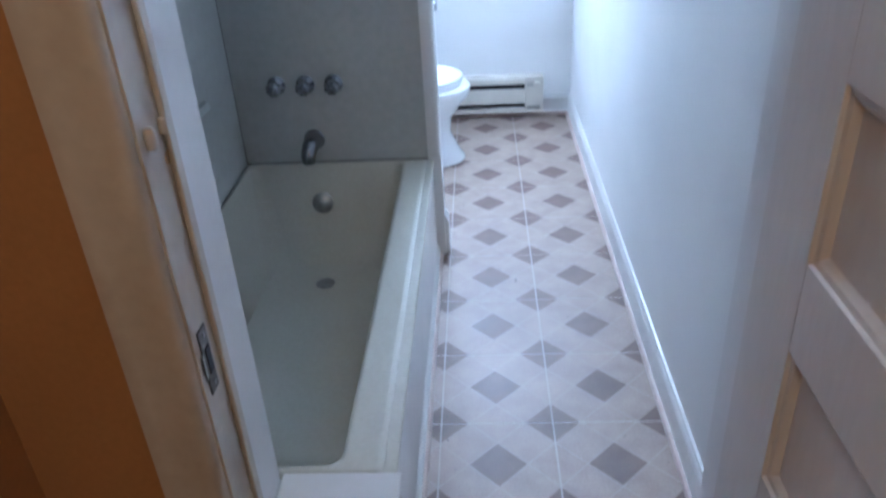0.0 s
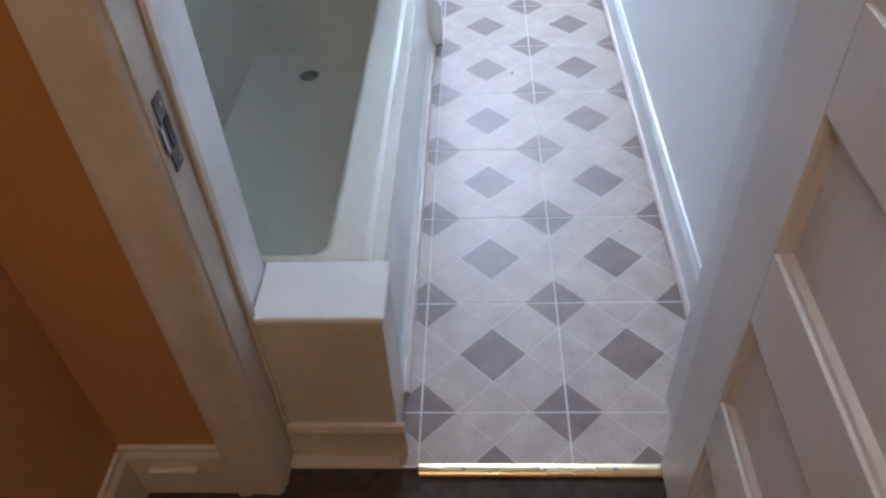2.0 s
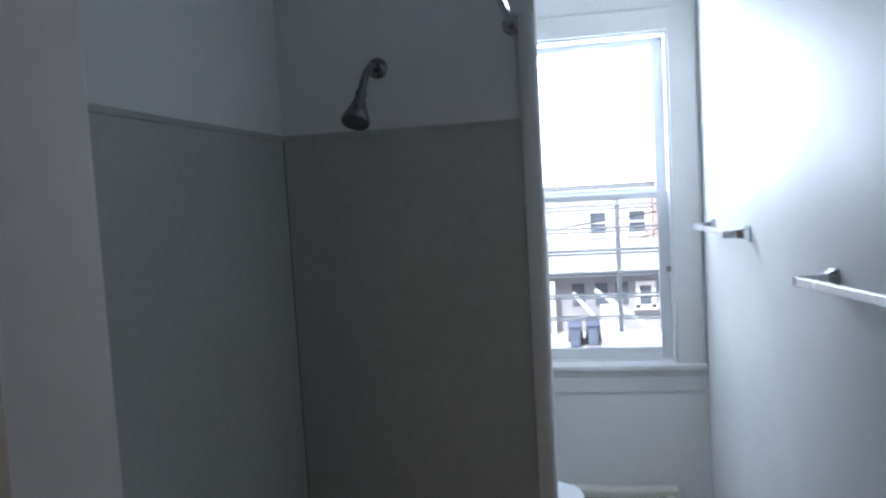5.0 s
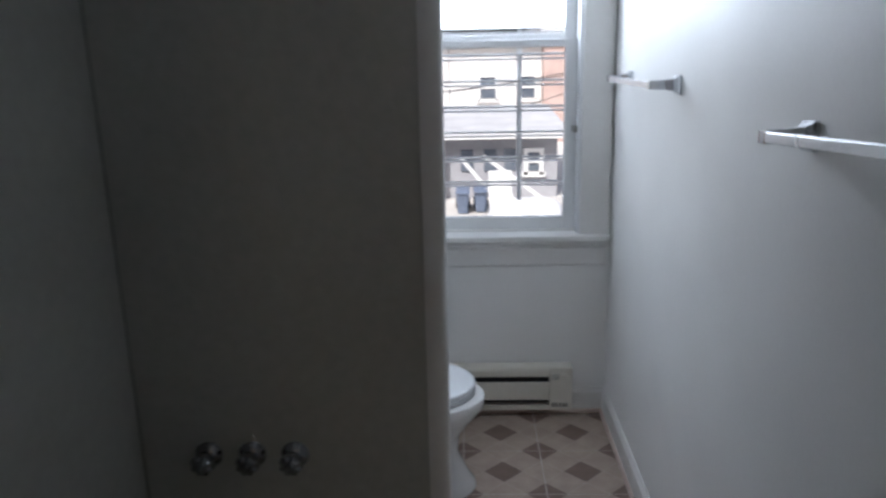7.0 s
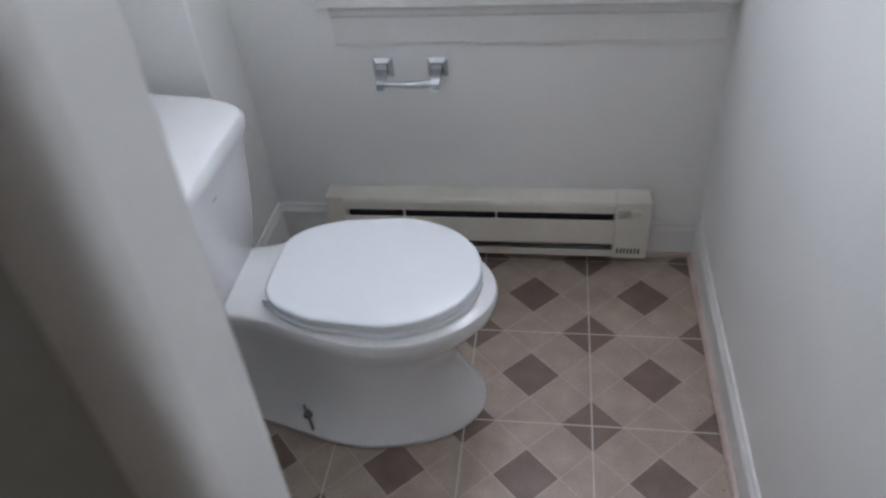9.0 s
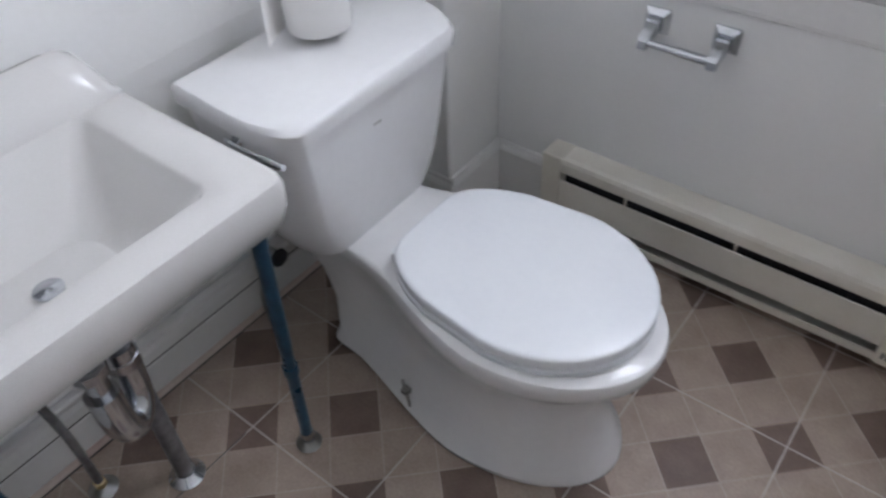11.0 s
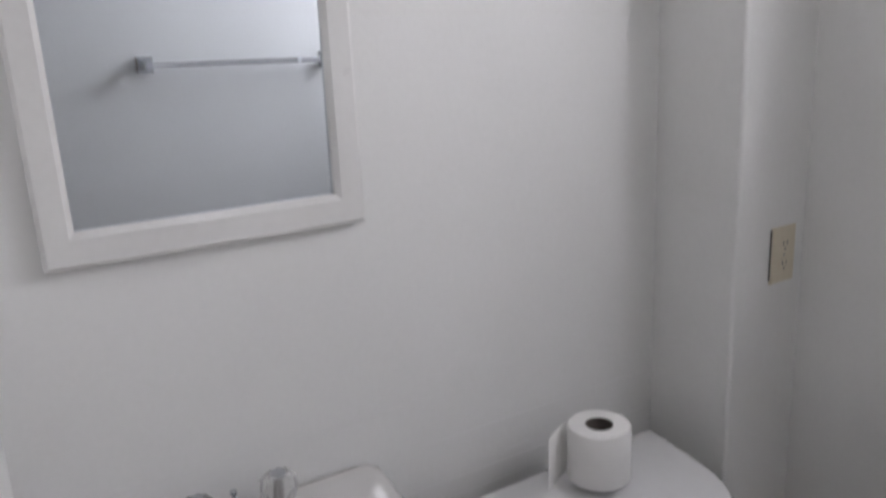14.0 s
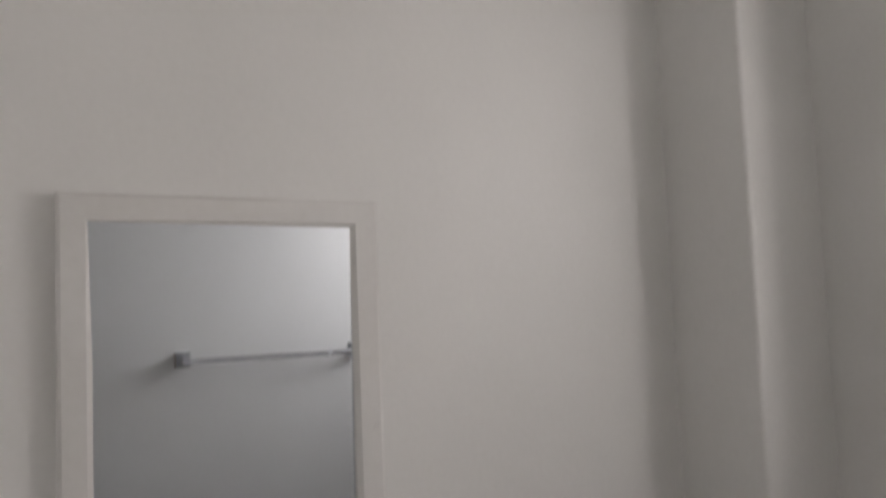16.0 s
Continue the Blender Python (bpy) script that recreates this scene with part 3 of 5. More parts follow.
# ---- window ----
def window():
    w = empty("window_1", "white double hung window with painted casing, stool and apron", "window", ((WX0 + WX1) / 2, YB, WZ0), kind="structure")
    cx = 0.118
    for x0, x1 in ((WX0 - cx + 0.02, WX0), (WX1, WX1 + cx)):
        K("casing", B(x0, x1, YB - 0.018, YB, WZ0, WZ1 + 0.1, bevel=0.003), M_TRIM, w)
    K("head_casing", B(WX0, WX1, YB - 0.018, YB, WZ1, WZ1 + 0.1, bevel=0.003), M_TRIM, w)
    K("window_sill", B(-0.40, XR - 0.004, YB - 0.045, YB + 0.06, WZ0 - 0.026, WZ0, bevel=0.006, seg=3), M_TRIM, w)
    prof = [(0, -0.11), (0.010, -0.11), (0.012, -0.10), (0.012, -0.035), (0.020, -0.026), (0.024, -0.012), (0.032, -0.002), (0.032, 0), (0, 0)]
    K("apron", profile_run(bmesh.new(), prof, (-0.375, YB, WZ0 - 0.0262), (XR - 0.018, YB, WZ0 - 0.0262), (0, -1, 0)), M_TRIM, w)
    for x0, x1 in ((WX0 - 0.012, WX0 + 0.012), (WX1 - 0.012, WX1 + 0.012)):
        K("jamb_liner", B(x0, x1, YB - 0.002, YB + 0.2, WZ0, WZ1, bevel=0.002), M_WINFRAME, w)
        K("track", B(x0 + 0.003, x1 - 0.003, YB + 0.026, YB + 0.036, WZ0, 1.03, bevel=0.002), M_TRIM, w)
    K("outer_sill", B(WX0, WX1, YB + 0.06, YB + 0.24, WZ0 - 0.028, WZ0 + 0.006, bevel=0.004), M_TRIM, w)
    K("head_liner", B(WX0, WX1, YB, YB + 0.2, WZ1 - 0.012, WZ1 + 0.012), M_WINFRAME, w)
    for name, ys, z0, z1 in (("lower_sash", YB + 0.075, WZ0 + 0.006, 1.605), ("upper_sash", YB + 0.115, 1.575, WZ1 - 0.012)):
        xa, xb = WX0 + 0.012, WX1 - 0.012
        s = K(name, B(xa, xa + 0.048, ys, ys + 0.034, z0, z1, bevel=0.003), M_WINFRAME, w)
        for nm, b in (("stile", (xb - 0.048, xb, z0, z1)), ("rail", (xa + 0.048, xb - 0.048, z0, z0 + 0.052)), ("rail", (xa + 0.048, xb - 0.048, z1 - 0.032, z1))):
            part(nm, B(b[0], b[1], ys, ys + 0.034, b[2], b[3], bevel=0.003), M_WINFRAME, s)
        g = part("pane", B(xa + 0.046, xb - 0.046, ys + 0.014, ys + 0.018, z0 + 0.05, z1 - 0.03), M_GLASS, s)
        g.visible_shadow = False
    l = K("latch", B(WX1 - 0.032, WX1 - 0.004, YB + 0.030, YB + 0.062, 1.232, 1.256, bevel=0.003), M_DULL, w, "dark metal side latch")
    for z in (0.90, 0.97, 1.05, 1.13, 1.19, 1.30, 1.38):
        K("track_pin", B(WX1 - 0.018, WX1 - 0.011, YB + 0.040, YB + 0.048, z, z + 0.012, bevel=0.002), M_TRIM, w)


window()


def security_bars():
    s = empty("window_bars", "white painted metal security bars outside the window", "window bars", (0.09, 3.42, 1.5))
    for x in (-0.098, 0.262):
        K("upright", B(x - 0.011, x + 0.011, 3.405, 3.421, 0.90, 2.3, bevel=0.003), M_BARS, s)
    z = 0.985
    while z < 2.25:
        K("rod", tube(bmesh.new(), [(WX0 - 0.06, 3.40, z), (WX1 + 0.06, 3.40, z)], 0.0055, 8), M_BARS, s)
        K("rod", tube(bmesh.new(), [(WX0 - 0.06, 3.428, z - 0.02), (WX1 + 0.06, 3.428, z - 0.02)], 0.0045, 8), M_BARS, s)
        z += 0.112
    for x in (WX0 - 0.06, WX1 + 0.06):
        K("side_rail", B(x - 0.012, x + 0.012, 3.36, 3.43, 0.88, 2.32), M_BARS, s)


security_bars()


# ---- heater ----
def baseboard_heater():
    h = empty("baseboard_heater", "cream enamelled electric baseboard heater below the window", "heater", (0, YB, 0.04))
    x0, x1, yf, z0, z1 = -0.466, 0.471, YB - 0.072, 0.034, 0.233
    K("back_plate", B(x0 + 0.004, x1 - 0.004, YB - 0.006, YB - 0.0005, z0, z1 - 0.004), M_HEATER, h)
    K("fin_core", B(x0 + 0.06, x1 - 0.10, YB - 0.052, YB - 0.012, z0 + 0.03, z1 - 0.03), M_DARK, h)
    prof = [(YB - 0.006, z1), (yf + 0.012, z1), (yf + 0.004, z1 - 0.004), (yf, z1 - 0.014), (yf, z1 - 0.040), (yf + 0.003, z1 - 0.040), (yf + 0.003, z1 - 0.014), (yf + 0.013, z1 - 0.004), (YB - 0.006, z1 - 0.003)]
    K("top_cover", rings(bmesh.new(), [[(x, y, z) for y, z in prof] for x in (x0 + 0.055, x1 - 0.098)]), M_HEATER, h)
    K("front_panel", B(x0 + 0.055, x1 - 0.098, yf - 0.001, yf + 0.003, z0 + 0.050, z1 - 0.064, bevel=0.001), M_HEATER, h)
    prof = [(YB - 0.02, z0), (yf + 0.004, z0), (yf, z0 + 0.004), (yf, z0 + 0.026), (yf + 0.003, z0 + 0.026), (yf + 0.004, z0 + 0.006), (YB - 0.02, z0 + 0.003)]
    K("bottom_lip", rings(bmesh.new(), [[(x, y, z) for y, z in prof] for x in (x0 + 0.055, x1 - 0.098)]), M_HEATER, h)
    for xa, xb in ((x0, x0 + 0.055), (x1 - 0.098, x1)):
        K("end_cap", B(xa, xb, yf - 0.001, YB - 0.004, z0 - 0.002, z1 + 0.001, bevel=0.004), M_HEATER, h)
    for k in range(7):
        K("louvre", B(x1 - 0.086 + k * 0.010, x1 - 0.081 + k * 0.010, yf - 0.0022, yf + 0.001, z0 + 0.018, z0 + 0.036), M_DARK, h)
        K("louvre", B(x1 - 0.088 + k * 0.005, x1 - 0.086 + k * 0.005, yf - 0.0022, yf + 0.001, z1 - 0.055, z1 - 0.028), M_CAULK, h)
    K("thermostat_knob", lathe(bmesh.new(), (x1 - 0.036, yf - 0.001, z1 - 0.042), (0, -1, 0), [(0.020, 0), (0.020, 0.003), (0.016, 0.004), (0.015, 0.010), (0.001, 0.011)], 20), M_HEATER, h, smooth=True)
    for x in (x0 + 0.23, x0 + 0.5):
        K("clip", B(x, x + 0.006, yf + 0.0005, yf + 0.004, z1 - 0.064, z1 - 0.040), M_HEATER, h)


baseboard_heater()


# ---- toilet ----
def egg(xc, a_front, a_back, yc, b, z, n=40, p=2.0):
    """An egg-shaped loop, long towards +x."""
    out = []
    for k in range(n):
        th = 2 * math.pi * k / n
        c, s = math.cos(th), math.sin(th)
        ax = a_front if c > 0 else a_back
        out.append((xc + ax * math.copysign(abs(c) ** (2 / p), c), yc + b * math.copysign(abs(s) ** (2 / p), s), z))
    return out


def seat_loop(z, grow=0.0, xc=-0.165, yc=2.518):
    """Seat outline: rounded front, squarer back."""
    out = []
    for k in range(48):
        th = 2 * math.pi * k / 48
        c, s = math.cos(th), math.sin(th)
        if c > 0:
            x, y = (0.214 + grow) * c, (0.184 + grow) * s
        else:
            u = abs(c) ** 0.34
            x, y = -(0.258 + grow) * u, (0.184 + grow) * math.copysign(abs(s) ** 0.34, s) * (1 - 0.34 * u ** 2.2)
        out.append((xc + x, yc + y, z))
    return out


def toilet():
    t = empty("toilet", "white glazed close-coupled toilet with lid closed", "toilet", (-0.3, 2.505, 0))
    yc = 2.505
    # pedestal, bowl and the deck below the tank in one casting
    def bowl_loop(z, xc, front, b, back, tail):
        half = []
        for k in range(17):
            th = k * math.pi / 32
            half.append((xc + front * math.cos(th), b * math.sin(th)))
        straight = back + 0.035
        for k in range(1, 13):
            u = k / 12
            x = xc + (straight - xc) * u
            v = min(1.0, u * (1.0 if z < 0.1 else 1.35))
            half.append((x, b + (tail - b) * v * v * (3 - 2 * v)))
        for k in range(1, 6):
            th = k * math.pi / 10
            half.append((straight - 0.035 * math.sin(th), tail - 0.035 * (1 - math.cos(th))))
        shift = lambda x: 0.024 * min(1.0, max(0.0, (xc - x) / 0.3))
        drop = lambda x: z - 0.115 * max(0.0, z - 0.2) * min(1.0, max(0.0, (-0.40 - x) / 0.12))
        side = [(x, yc + y + shift(x), drop(x)) for x, y in half]
        other = [(x, yc - y + shift(x), drop(x)) for x, y in reversed(half[1:])]
        return side + other

    L = [bowl_loop(0.002, -0.24, 0.287, 0.173, -0.632, 0.122), bowl_loop(0.018, -0.24, 0.284, 0.177, -0.637, 0.127), bowl_loop(0.045, -0.24, 0.262, 0.160, -0.632, 0.114), bowl_loop(0.14, -0.235, 0.215, 0.140, -0.64, 0.102), bowl_loop(0.22, -0.225, 0.215, 0.144, -0.67, 0.100), bowl_loop(0.285, -0.205, 0.248, 0.164, -0.72, 0.107), bowl_loop(0.328, -0.19, 0.268, 0.184, -0.742, 0.115), bowl_loop(0.360, -0.185, 0.268, 0.189, -0.745, 0.119), bowl_loop(0.368, -0.185, 0.264, 0.186, -0.742, 0.116), bowl_loop(0.372, -0.185, 0.254, 0.177, -0.735, 0.109), bowl_loop(0.3735, -0.20, 0.18, 0.09, -0.70, 0.06)]
    K("bowl", rings(bmesh.new(), L), M_CERAMIC, t, smooth=True)
    # tank: narrower at the foot and towards the front
    def tank_loop(z, xf, wb, wf, r, xb=-0.775, n=6, ycen=2.558):
        base = [(xb, ycen - wb), (xb + 0.12, ycen - wb * 0.985)]
        f = []
        for k in range(n + 1):
            u = k / n
            f.append((xb + 0.12 + (xf - xb - 0.12) * math.sin(u * math.pi / 2), ycen - wb * 0.985 + (wb * 0.985 - wf) * (1 - math.cos(u * math.pi / 2))))
        half = base + f[1:]
        other = [(x, 2 * ycen - y) for x, y in reversed(half)]
        return [(x, y - 0.10 * (x - xb), z) for x, y in half + other]

    K("tank", rings(bmesh.new(), [tank_loop(0.3535, -0.532, 0.160, 0.100, 0.05, -0.762, ycen=2.535), tank_loop(0.357, -0.527, 0.172, 0.108, 0.05, -0.765, ycen=2.535), tank_loop(0.385, -0.523, 0.190, 0.128, 0.05, -0.768, ycen=2.540), tank_loop(0.44, -0.520, 0.210, 0.150, 0.05, ycen=2.546), tank_loop(0.53, -0.517, 0.226, 0.168, 0.05, ycen=2.553), tank_loop(0.643, -0.514, 0.247, 0.184, 0.05, ycen=2.559)]), M_CERAMIC, t, smooth=True)
    K("tank_lid", rings(bmesh.new(), [tank_loop(0.643, -0.510, 0.246, 0.178, 0.05, -0.784, ycen=2.558), tank_loop(0.649, -0.500, 0.255, 0.186, 0.05, -0.790, ycen=2.558), tank_loop(0.677, -0.498, 0.257, 0.188, 0.05, -0.791, ycen=2.558), tank_loop(0.687, -0.505, 0.252, 0.182, 0.05, -0.788, ycen=2.558), tank_loop(0.691, -0.526, 0.240, 0.168, 0.05, -0.778, ycen=2.558)]), M_CERAMIC, t, smooth=True)
    K("seat", rings(bmesh.new(), [seat_loop(0.372, -0.008), seat_loop(0.375, 0.0), seat_loop(0.384, 0.0), seat_loop(0.388, -0.005), seat_loop(0.3885, -0.05)]), M_SEAT, t, smooth=True)
    K("seat_lid", rings(bmesh.new(), [seat_loop(0.3895, -0.05), seat_loop(0.3895, -0.008), seat_loop(0.393, -0.001), seat_loop(0.409, 0.0), seat_loop(0.4125, -0.0015), seat_loop(0.4145, -0.005), seat_loop(0.4152, -0.010), seat_loop(0.4162, -0.05), seat_loop(0.4168, -0.12)]), M_SEAT, t, smooth=True)
    K("hinge_bar", rings(bmesh.new(), [rrect(-0.428, -0.40, yc - 0.085, yc + 0.085, z, 0.010) for z in (0.372, 0.388, 0.392)]), M_SEAT, t, smooth=True)
    # flush lever on the tank's side face
    lv = K("flush_lever", lathe(bmesh.new(), (-0.640, 2.312, 0.628), (0.12, -1, 0), [(0.012, 0), (0.013, 0.006), (0.008, 0.012), (0.007, 0.02)], 16), M_CHROME, t, "chrome flush lever", True)
    blade = [(-0.655, 2.293, 0.629, 0.006), (-0.640, 2.288, 0.629, 0.011), (-0.610, 2.286, 0.627, 0.013), (-0.575, 2.290, 0.624, 0.013), (-0.545, 2.297, 0.621, 0.011), (-0.528, 2.303, 0.620, 0.006)]
    part("handle", rings(bmesh.new(), [[(x + 0.1 * w * math.cos(k * math.pi / 6), y + 0.0045 * math.cos(k * math.pi / 6), z + w * math.sin(k * math.pi / 6)) for k in range(12)] for x, y, z, w in blade]), M_CHROME, lv, smooth=True)
    K("printed_mark", B(-0.5162, -0.5150, 2.505, 2.527, 0.590, 0.594), M_CAULK, t, "faint grey printed mark")
    # floor bolt without its cap
    b = K("floor_bolt", tube(bmesh.new(), [(-0.359, 2.356, 0.03), (-0.359, 2.345, 0.132)], 0.0035, 8), M_DULL, t, "bare metal floor bolt")
    part("nut", lathe(bmesh.new(), (-0.358, 2.349, 0.098), (0, 0, 1), [(0.008, 0), (0.008, 0.007), (0.004, 0.009)], 6), M_DULL, b)
    part("washer", lathe(bmesh.new(), (-0.358, 2.350, 0.091), (0, 0, 1), [(0.011, 0), (0.011, 0.002)], 14), M_DULL, b)


toilet()


def supply_valve():
    v = empty("toilet_supply_valve", "old metal stop valve and hose by the toilet", "valve", (-0.76, 2.36, 0.2))
    K("stub", lathe(bmesh.new(), (XL, 2.36, 0.215), (1, 0, 0), [(0.02, 0.0), (0.02, 0.004), (0.008, 0.006), (0.008, 0.06)], 14), M_DULL, v, smooth=True)
    K("body", lathe(bmesh.new(), (-0.80, 2.36, 0.215), (1, 0, 0), [(0.010, 0), (0.013, 0.01), (0.013, 0.035), (0.009, 0.045)], 12), M_DULL, v, smooth=True)
    K("handle", lathe(bmesh.new(), (-0.755, 2.36, 0.215), (1, 0, 0), [(0.006, 0), (0.022, 0.006), (0.022, 0.014), (0.006, 0.018)], 8), M_DARK, v)
    K("hose", tube(bmesh.new(), bend([(-0.782, 2.36, 0.225), (-0.78, 2.365, 0.27), (-0.74, 2.40, 0.30), (-0.70, 2.43, 0.34), (-0.70, 2.44, 0.395)], 6), 0.006, 10), M_DULL, v, smooth=True)
    K("pipe", tube(bmesh.new(), bend([(-0.80, 2.33, 0.002), (-0.80, 2.33, 0.08), (-0.79, 2.345, 0.16), (-0.785, 2.36, 0.205)], 5), 0.008, 10), M_DULL, v, smooth=True)
    K("old_fitting", lathe(bmesh.new(), (-0.765, 2.325, 0.002), (0, 0, 1), [(0.016, 0), (0.018, 0.02), (0.010, 0.03), (0.012, 0.05), (0.004, 0.055)], 10), M_GAP, v)
    v.location.y += 0.035


supply_valve()


def paper_roll():
    r = empty("toilet_paper_roll", "white toilet paper roll standing on the tank lid", "toilet paper", (-0.690, 2.572, 0.708))
    x, y, z, R, h = -0.690, 2.572, 0.708, 0.060, 0.108
    bm = lathe(bmesh.new(), (x, y, z), (0, 0, 1), [(0.0265, 0.0), (R - 0.002, 0.0), (R, 0.003), (R, h - 0.004), (R - 0.003, h), (0.0265, h), (0.0265, 0.0)], 40, cap=False)
    K("paper", bm, M_PAPER, r, smooth=True)
    K("core", lathe(bmesh.new(), (x, y, z + 0.001), (0, 0, 1), [(0.026, 0), (0.026, h - 0.002), (0.0245, h - 0.002), (0.0245, 0)], 24, cap=False), M_CARD, r, smooth=True)
    pts = [(x - R * 0.74, y - R * 0.74), (x - R * 0.66, y - R * 1.0), (x - R * 0.5, y - R * 1.35), (x - R * 0.22, y - R * 1.85)]
    loop = lambda zz: [(a, b, zz) for a, b in pts] + [(a - 0.0003, b - 0.0012, zz) for a, b in reversed(pts)]
    K("loose_sheet", rings(bmesh.new(), [loop(z + 0.001), loop(z + h * 0.5), loop(z + h - 0.002)]), M_PAPER, r)


paper_roll()


# ---- sink ----
def wall_sink():
    s = empty("sink", "white porcelain wall sink on blue-wrapped legs", "sink", (-0.6, 1.93, 0.73))
    y0, y1, xb, xf = 1.655, 2.213, XL + 0.002, -0.394
    zt, th = 0.728, 0.085
    n = 5
    Ls = [rrect(xb, xf - 0.035, y0 + 0.025, y1 - 0.025, zt - th - 0.022, 0.02, n), rrect(xb, xf - 0.012, y0 + 0.007, y1 - 0.007, zt - th, 0.022, n), rrect(xb, xf - 0.002, y0, y1, zt - 0.05, 0.024, n), rrect(xb, xf, y0, y1, zt - 0.014, 0.024, n), rrect(xb, xf - 0.004, y0 + 0.004, y1 - 0.004, zt - 0.004, 0.024, n), rrect(xb, xf - 0.012, y0 + 0.012, y1 - 0.012, zt, 0.022, n)]
    ix0, ix1, iy0, iy1 = -0.762, xf - 0.066, y0 + 0.080, y1 - 0.088
    Ls += [rrect(ix0 - 0.005, ix1 + 0.006, iy0 - 0.006, iy1 + 0.006, zt, 0.024, n), rrect(ix0, ix1, iy0, iy1, zt - 0.005, 0.022, n), rrect(ix0 + 0.020, ix1 - 0.008, iy0 + 0.016, iy1 - 0.016, zt - 0.030, 0.03, n), rrect(ix0 + 0.045, ix1 - 0.014, iy0 + 0.034, iy1 - 0.034, zt - 0.062, 0.04, n), rrect(ix0 + 0.075, ix1 - 0.026, iy0 + 0.066, iy1 - 0.066, zt - 0.092, 0.05, n), rrect(ix0 + 0.105, ix1 - 0.050, iy0 + 0.11, iy1 - 0.11, zt - 0.110, 0.05, n), rrect(-0.635, -0.535, 1.872, 1.972, zt - 0.1185, 0.045, n), rrect(-0.612, -0.572, 1.902, 1.942, zt - 0.1215, 0.018, n)]
    K("basin", rings(bmesh.new(), Ls), M_SINK, s, smooth=True)
    # raised back with sloping shoulders
    prof = lambda y, h: [(xb, y, zt - 0.004), (xb + 0.086, y, zt - 0.004), (xb + 0.082, y, zt + 0.002 + h * 0.10), (xb + 0.074, y, zt + h * 0.34), (xb + 0.060, y, zt + h * 0.62), (xb + 0.040, y, zt + h * 0.88), (xb + 0.018, y, zt + h * 0.99), (xb, y, zt + h)]
    H = 0.070
    K("splash_back", rings(bmesh.new(), [prof(y, h) for y, h in ((y0 + 0.002, H * 0.3), (y0 + 0.006, H * 0.75), (y0 + 0.012, H * 0.94), (y0 + 0.022, H * 0.99), (y0 + 0.08, H), (y1 - 0.08, H), (y1 - 0.05, H * 0.97), (y1 - 0.028, H * 0.8), (y1 - 0.014, H * 0.45), (y1 - 0.004, 0.008))]), M_SINK, s, smooth=True)
    K("caulk_line", B(xb, xb + 0.003, y0 + 0.07, y1 - 0.07, zt + H - 0.001, zt + H + 0.0008), M_CAULK, s)
    d = K("drain", lathe(bmesh.new(), (-0.592, 1.922, zt - 0.1205), (0, 0, 1), [(0.018, -0.004), (0.040, 0.002), (0.044, 0.004), (0.035, 0.0065), (0.031, 0.002)], 24), M_DULL, s, "dull metal drain with pop-up plug", True)
    # dark disc stands for the shade inside the drain hole
    part("hole_shade", lathe(bmesh.new(), (-0.592, 1.922, zt - 0.1205), (0, 0, 1), [(0.0318, 0.0022), (0.0315, 0.0045), (0.001, 0.0042)], 24), M_DARKMETAL, d)
    part("plug", lathe(bmesh.new(), (-0.592, 1.922, zt - 0.118), (0, 0, 1), [(0.008, 0), (0.009, 0.010), (0.021, 0.012), (0.022, 0.017), (0.001, 0.020)], 20), M_CHROME, d, smooth=True)
    # legs with flared feet
    for lx, ly, bx, by in ((-0.43, 2.160, -0.485, 2.178), (-0.41, 1.705, -0.44, 1.745)):
        top, foot = Vector((lx, ly, zt - th + 0.005)), Vector((bx, by, 0.0))
        w = (foot - top)
        leg = K("leg", tube(bmesh.new(), [top, top + w * 0.45, top + w * 0.47, top + w * 0.93], [0.0125, 0.0125, 0.0115, 0.0115], 16), M_BLUE, s, "metal leg in blue protective film", True)
        part("collar", tube(bmesh.new(), [top + w * 0.55, top + w * 0.585], 0.0145, 16), M_BLUE, leg, smooth=True)
        part("ferrule", tube(bmesh.new(), [top + w * 0.92, top + w * 0.985], [0.0135, 0.0135], 16), M_CHROME, leg, smooth=True)
        part("foot", lathe(bmesh.new(), foot, (0, 0, 1), [(0.026, 0.0), (0.027, 0.004), (0.020, 0.010), (0.012, 0.022), (0.012, 0.03)], 20), M_DULL, leg, smooth=True)


wall_sink()


